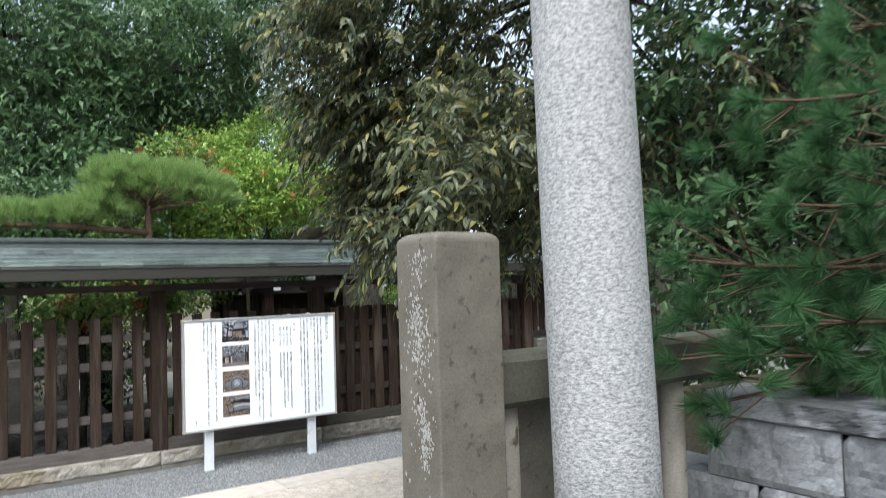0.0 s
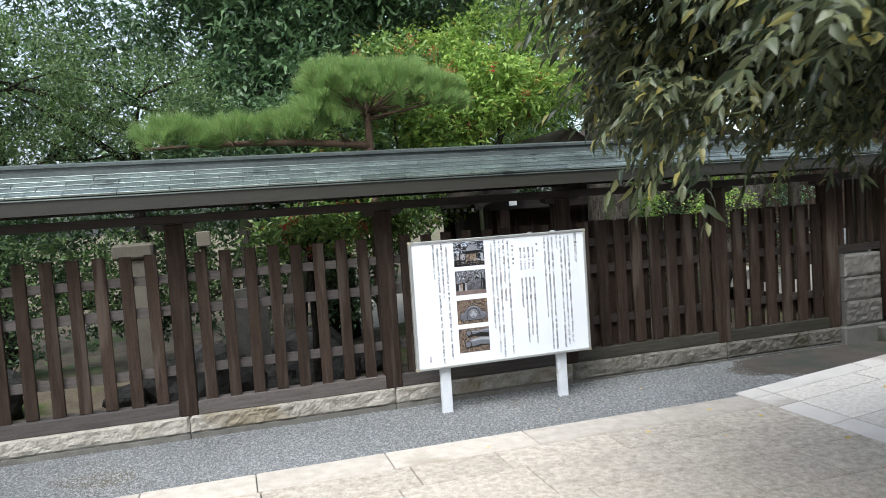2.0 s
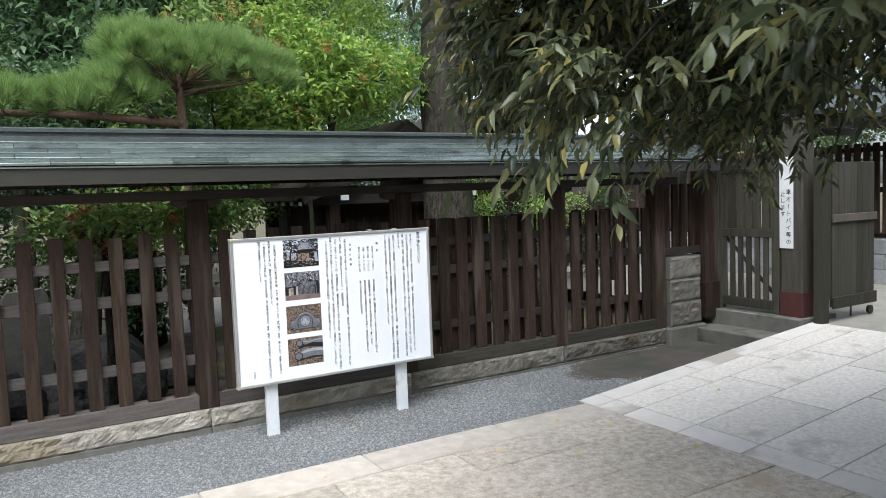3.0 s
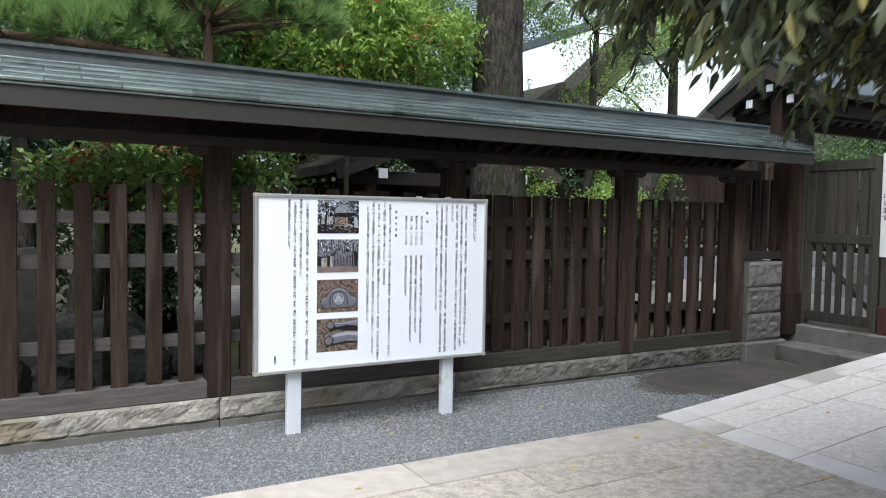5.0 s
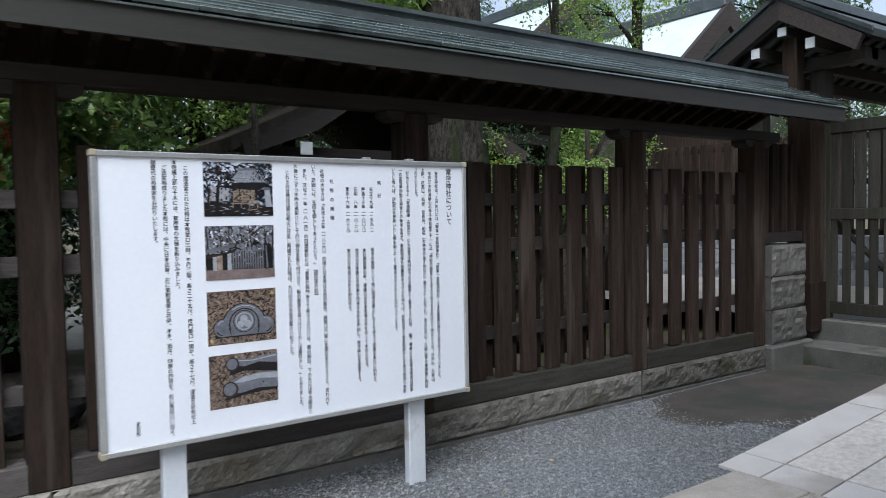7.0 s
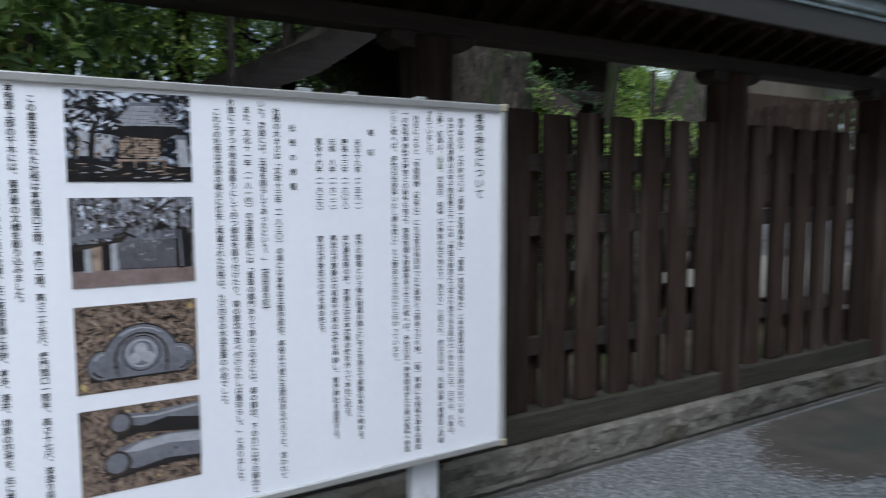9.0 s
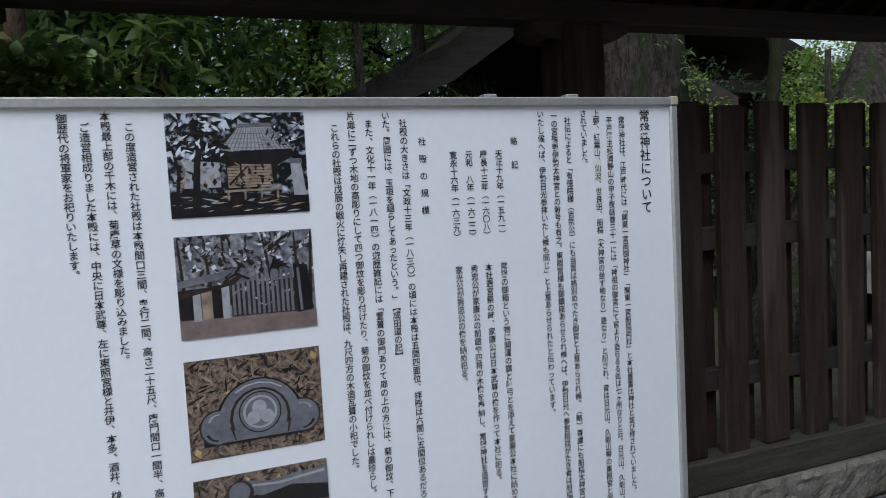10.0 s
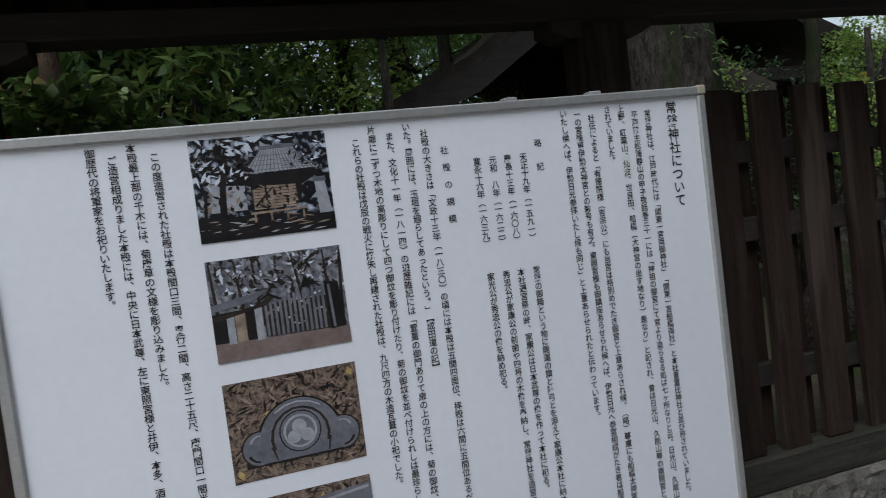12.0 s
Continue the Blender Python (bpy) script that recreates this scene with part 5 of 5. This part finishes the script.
shrub((2.9, 11.4, 0), [(0.0, 0, 4.0, 0.75, 0.5, 0.55), (0.5, 0, 3.4, 0.7, 0.5, 0.5), (-0.7, 0, 3.3, 0.6, 0.5, 0.6), (-0.3, 0, 2.2, 0.9, 0.5, 0.6)], "glossy green shrub with red seed clusters", 26, clusters=620)
shrub((4.0, 11.3, 0), [(0.2, 0, 3.75, 0.8, 0.5, 0.6), (1.1, 0.3, 3.75, 0.8, 0.5, 0.5), (-0.5, 0, 3.2, 0.6, 0.5, 0.5)], "bright green shrub behind the fence", 14, BRIGHT_LEAF, 800)
shrub((1.5, 10.4, 0), [(0.2, 0, 2.0, 0.55, 0.35, 0.25), (-0.3, 0, 1.9, 0.4, 0.3, 0.25), (0.9, -0.1, 2.05, 0.32, 0.25, 0.2)], "low glossy shrub with red seeds", 16, clusters=150)
shrub((-0.2, 12.8, 0), [(0, 0, 1.6, 1.2, 0.5, 0.7), (1.6, 0.2, 1.5, 0.9, 0.5, 0.6), (-1.6, 0, 1.5, 1.0, 0.5, 0.7)], "low green shrubs in the garden", 0, MID_LEAF, 380, (0.09, 0.04))
shrub((8.2, 11.6, 0), [(0, 0, 1.8, 0.6, 0.4, 0.4), (-1.5, 0.3, 2.0, 0.6, 0.4, 0.45), (1.3, 0.9, 2.5, 0.9, 0.4, 0.5)], "small leaved bush by the court", 0, BRIGHT_LEAF, 800, (0.055, 0.03))

shrub((-2.6, 13.6, 0), [(0, 0, 1.5, 1.3, 0.6, 1.2), (1.7, 0.2, 1.6, 1.1, 0.6, 1.2), (3.4, 0.2, 1.5, 1.1, 0.6, 1.2), (5.0, 0.0, 1.6, 1.0, 0.6, 1.2)], "dark clipped hedge along the garden", 0, DARK_LEAF, 2200, (0.11, 0.05))
shrub((7.4, 13.6, 0), [(0, 0, 1.4, 1.1, 0.5, 1.2), (1.7, 0.3, 1.6, 1.1, 0.5, 1.3), (3.4, 0.3, 1.7, 1.1, 0.5, 1.4)], "dark bushes in the court", 0, DARK_LEAF, 1000, (0.09, 0.04))
tree("leafy_tree", "small leafy tree beyond the gate", (15.2, 12.0, 0.3), 3.6, 0.08, [(0, 0, 3.2, 1.1, 1.0, 0.9), (-0.6, 0.6, 2.3, 0.9, 0.8, 0.6), (0.4, 1.4, 3.9, 1.1, 0.9, 0.9)], MID_LEAF, (0.08, 0.04), 700, 9, 0.17)
tree("leafy_tree", "bright green tree above the fence roof", (5.0, 12.9, 0), 4.6, 0.09, [(0, 0, 4.6, 1.2, 0.8, 0.8), (-1.1, 0, 4.3, 0.9, 0.7, 0.7), (0.2, 0, 3.7, 0.8, 0.5, 0.4)], BRIGHT_LEAF, (0.085, 0.04), 900, 9, 0.17)
# tall trees round the garden
tree("evergreen_tree", "tall dark evergreen with large leaves", (2.4, 14.5, 0), 7, 0.28, [(0, 0, 5.2, 2.0, 1.6, 1.6), (-0.6, -1.0, 4.0, 1.5, 1.0, 1.2), (1.4, -0.5, 6.4, 1.8, 1.4, 1.4), (-1.5, 0, 6.8, 1.8, 1.5, 1.5), (0.3, -0.6, 2.6, 1.8, 0.9, 0.9)], DARK_LEAF, (0.19, 0.06), 3600, 10, 0.2)
tree("evergreen_tree", "dark evergreen behind the bright shrubs", (5.6, 16.5, 0), 9, 0.3, [(0, 0, 7.5, 2.3, 1.8, 1.8), (-1.6, -0.5, 6.2, 1.6, 1.4, 1.3)], MID_LEAF, (0.13, 0.05), 1500, 10, 0.2)
tree("leafy_tree", "light green leafy tree in the court", (4.4, 14.2, 0), 6, 0.12, [(0, 0, 4.2, 1.6, 1.2, 1.1), (0.8, 0.2, 3.1, 1.5, 1.0, 0.8), (-0.4, -0.3, 2.5, 1.2, 0.9, 0.7), (1.7, 0.5, 5.0, 1.3, 1.0, 0.9)], BRIGHT_LEAF, (0.085, 0.04), 2000, 9, 0.17)
tree("feathery_tree", "feathery mid green conifer beside the garden", (-0.6, 13.2, 0), 3.6, 0.14, [(0.2, -1.2, 3.9, 1.2, 0.7, 0.6), (-1.4, -1.0, 4.1, 1.2, 0.8, 0.9), (-2.6, -0.8, 4.6, 1.3, 0.9, 0.9), (-0.6, -0.3, 3.2, 1.6, 0.7, 0.5)], MID_LEAF, (0.07, 0.02), 2200, 12, 0.16)
tree("evergreen_tree", "broad dark evergreen at the garden's edge", (-3.2, 16, 0), 8, 0.3, [(0, 0, 5.4, 2.6, 2.0, 1.8), (2.2, 0, 4.6, 2.0, 1.6, 1.6), (-2.4, -0.6, 4.8, 2.2, 1.6, 1.7), (0.5, -0.5, 3.0, 2.6, 1.2, 1.1), (3.2, 0.6, 3.0, 1.6, 1.2, 1.2)], DARK_LEAF, (0.15, 0.05), 3400, 10, 0.22)
tree("court_tree", "thick mossy trunk rising behind the fence", (6.15, 11.5, 0), 7.5, 0.40, [(0.5, 1.0, 7.6, 2.2, 1.8, 1.2), (-1.4, 0.6, 7.4, 1.6, 1.4, 1.0)], DARK_LEAF, (0.12, 0.045), 1300, 9, 0.2)
fern = thing("trunk_fern", "small green fern growing on the mossy trunk", "fern", pose(6.15, 11.5, 0))
for z in (2.35, 2.6, 2.9, 3.3, 1.9):
    a = rng.uniform(-1.9, -0.3)
    base = np.array([[0.37 * math.cos(a + d), 0.37 * math.sin(a + d), z + h] for d, h in zip(rng.uniform(-0.35, 0.35, 46), rng.uniform(-0.12, 0.12, 46))])
    way = unit(base * np.array([1, 1, 0]) * 2.2 + rng.normal(size=(46, 3)) * 0.45 + np.array([0, 0, 0.2]))
    part("frond", leaves("frond", base, way, 0.085, 0.014, MID_LEAF, 0.2, 0.4), parent=fern)
tree("slender_tree", "slender tree with sparse yellow green leaves", (8.3, 12.6, 0), 5.5, 0.085, [(0.3, 0, 4.6, 0.9, 0.7, 0.6), (0.9, 0.4, 3.7, 0.8, 0.7, 0.4), (-0.4, 0.2, 5.3, 1.0, 0.8, 0.7)], BRIGHT_LEAF, (0.055, 0.03), 700, 8, 0.14, lean=(0.5, 0))
tree("slender_tree", "slender tree with yellowing leaves near the hall", (11.0, 13.2, 0), 6, 0.13, [(-0.5, 0, 4.6, 0.9, 0.7, 0.6), (0.3, 0, 5.4, 1.1, 0.8, 0.7), (-1.0, 0.2, 3.9, 0.8, 0.6, 0.4)], BRIGHT_LEAF, (0.055, 0.03), 750, 8, 0.14)
tree("garden_tree", "grey trunk tree in the garden", (0.85, 12.4, 0), 2.9, 0.15, [(0, 0.3, 3.3, 1.2, 0.9, 0.6)], DARK_LEAF, (0.13, 0.05), 500, 9, 0.2)
tree("garden_tree", "leaning brown trunk in the garden", (1.35, 12.2, 0), 2.9, 0.19, [(0.5, 0.3, 3.3, 1.2, 0.9, 0.6)], DARK_LEAF, (0.13, 0.05), 500, 9, 0.2, lean=(0.35, 0.1))
tagged(part("leaning_trunk", tube(limb_path((7.2, 11.3, -0.05), (9.8, 12.2, 3.2), 0, 7), [0.36, 0.33, 0.3, 0.28, 0.26, 0.22, 0.18], 14, 0.3), BARK), "leaning rough grey trunk behind the fence", "trunk")
for spot, zs in (((-12, 17, 0), 0.75), ((11, 26, 0), 0.85), ((3, 23, 0), 1.1), ((26, 30, 0), 1.1), ((24, 12, 0), 1.0), ((25, 19.5, 0), 1.0), ((23, 37, 0), 1.35)):
    tree("far_tree", "tall evergreen tree in the wood beyond", spot, 11 * zs, 0.35, [(0, 0, 8.5 * zs, 3.6, 3.0, 2.6 * zs), (-1.8, -1, 5.5 * zs, 3.0, 2.4, 2.0), (2.0, -0.8, 5.2 * zs, 3.0, 2.4, 2.0), (0, -1.2, 3.0, 3.2, 2.0, 1.6)], DARK_LEAF, (0.22, 0.08), 3200, 9, 0.34)
tree("evergreen_tree", "dense dark evergreen behind the balustrade", (5.3, 2.9, 0.3), 5, 0.12, [(-0.9, 0.2, 1.9, 0.9, 0.8, 0.9), (-0.6, -0.9, 2.2, 0.9, 0.8, 0.9), (0.4, 0.4, 2.4, 1.0, 0.9, 1.0), (-0.6, 0.0, 3.3, 1.0, 0.9, 0.8), (0.4, -1.0, 3.4, 1.1, 0.9, 0.9), (0.6, -1.6, 2.2, 1.0, 0.9, 0.9)], DARK_LEAF, (0.12, 0.045), 2200, 9, 0.17)
for spot in ((9.5, 3.0, 0.3), (8.2, 0.2, 1.5)):
    tree("evergreen_tree", "dark evergreen behind the garden wall", spot, 6, 0.2, [(0, 0, 2.2, 1.5, 1.5, 1.3), (-0.6, 0.4, 4.0, 1.7, 1.6, 1.4), (0.5, -0.4, 5.6, 1.6, 1.6, 1.4)], DARK_LEAF, (0.13, 0.05), 2000, 9, 0.2)
# trees out of view beside and behind the camera, added to shade the terrace
for spot in ((-9, 6, 0), (-6, -6, 0), (4, -9, 0), (7.0, -0.5, 1.5), (1.5, -5.0, 0.6)):
    tree("far_tree", "unseen evergreen tree added to shade the terrace", spot, 10, 0.35, [(0, 0, 8.0, 3.4, 3.0, 2.4), (-1.2, 1, 5.0, 2.8, 2.4, 1.8)], DARK_LEAF, (0.24, 0.09), 1500, 8, 0.34)

# fallen leaves on the paving
for i, (x, y) in enumerate(((4.55, 6.9), (5.9, 6.6), (5.15, 7.25), (6.6, 7.2), (4.9, 7.6), (4.25, 8.5), (3.3, 8.6), (5.8, 5.8), (2.6, 7.6), (7.4, 6.9), (5.35, 6.4), (4.0, 7.3), (4.8, 8.7), (3.7, 8.4))):
    z = 0.036 if x < 5.5 and y < 7.9 else (0.03 + (x - 5.5) * GRADE if x > 5.5 else 0.012)
    a = rng.uniform(0, math.tau)
    me = leaves("fallen_leaf", np.zeros((1, 3)), np.array([[math.cos(a), math.sin(a), 0.02]]), 0.05, 0.035, FALLEN, 0.15, 0.02)
    tagged(part("fallen_leaf", me, m=pose(x, y, z)), "small yellow fallen leaf on the stone", "leaf", "fallen leaves")
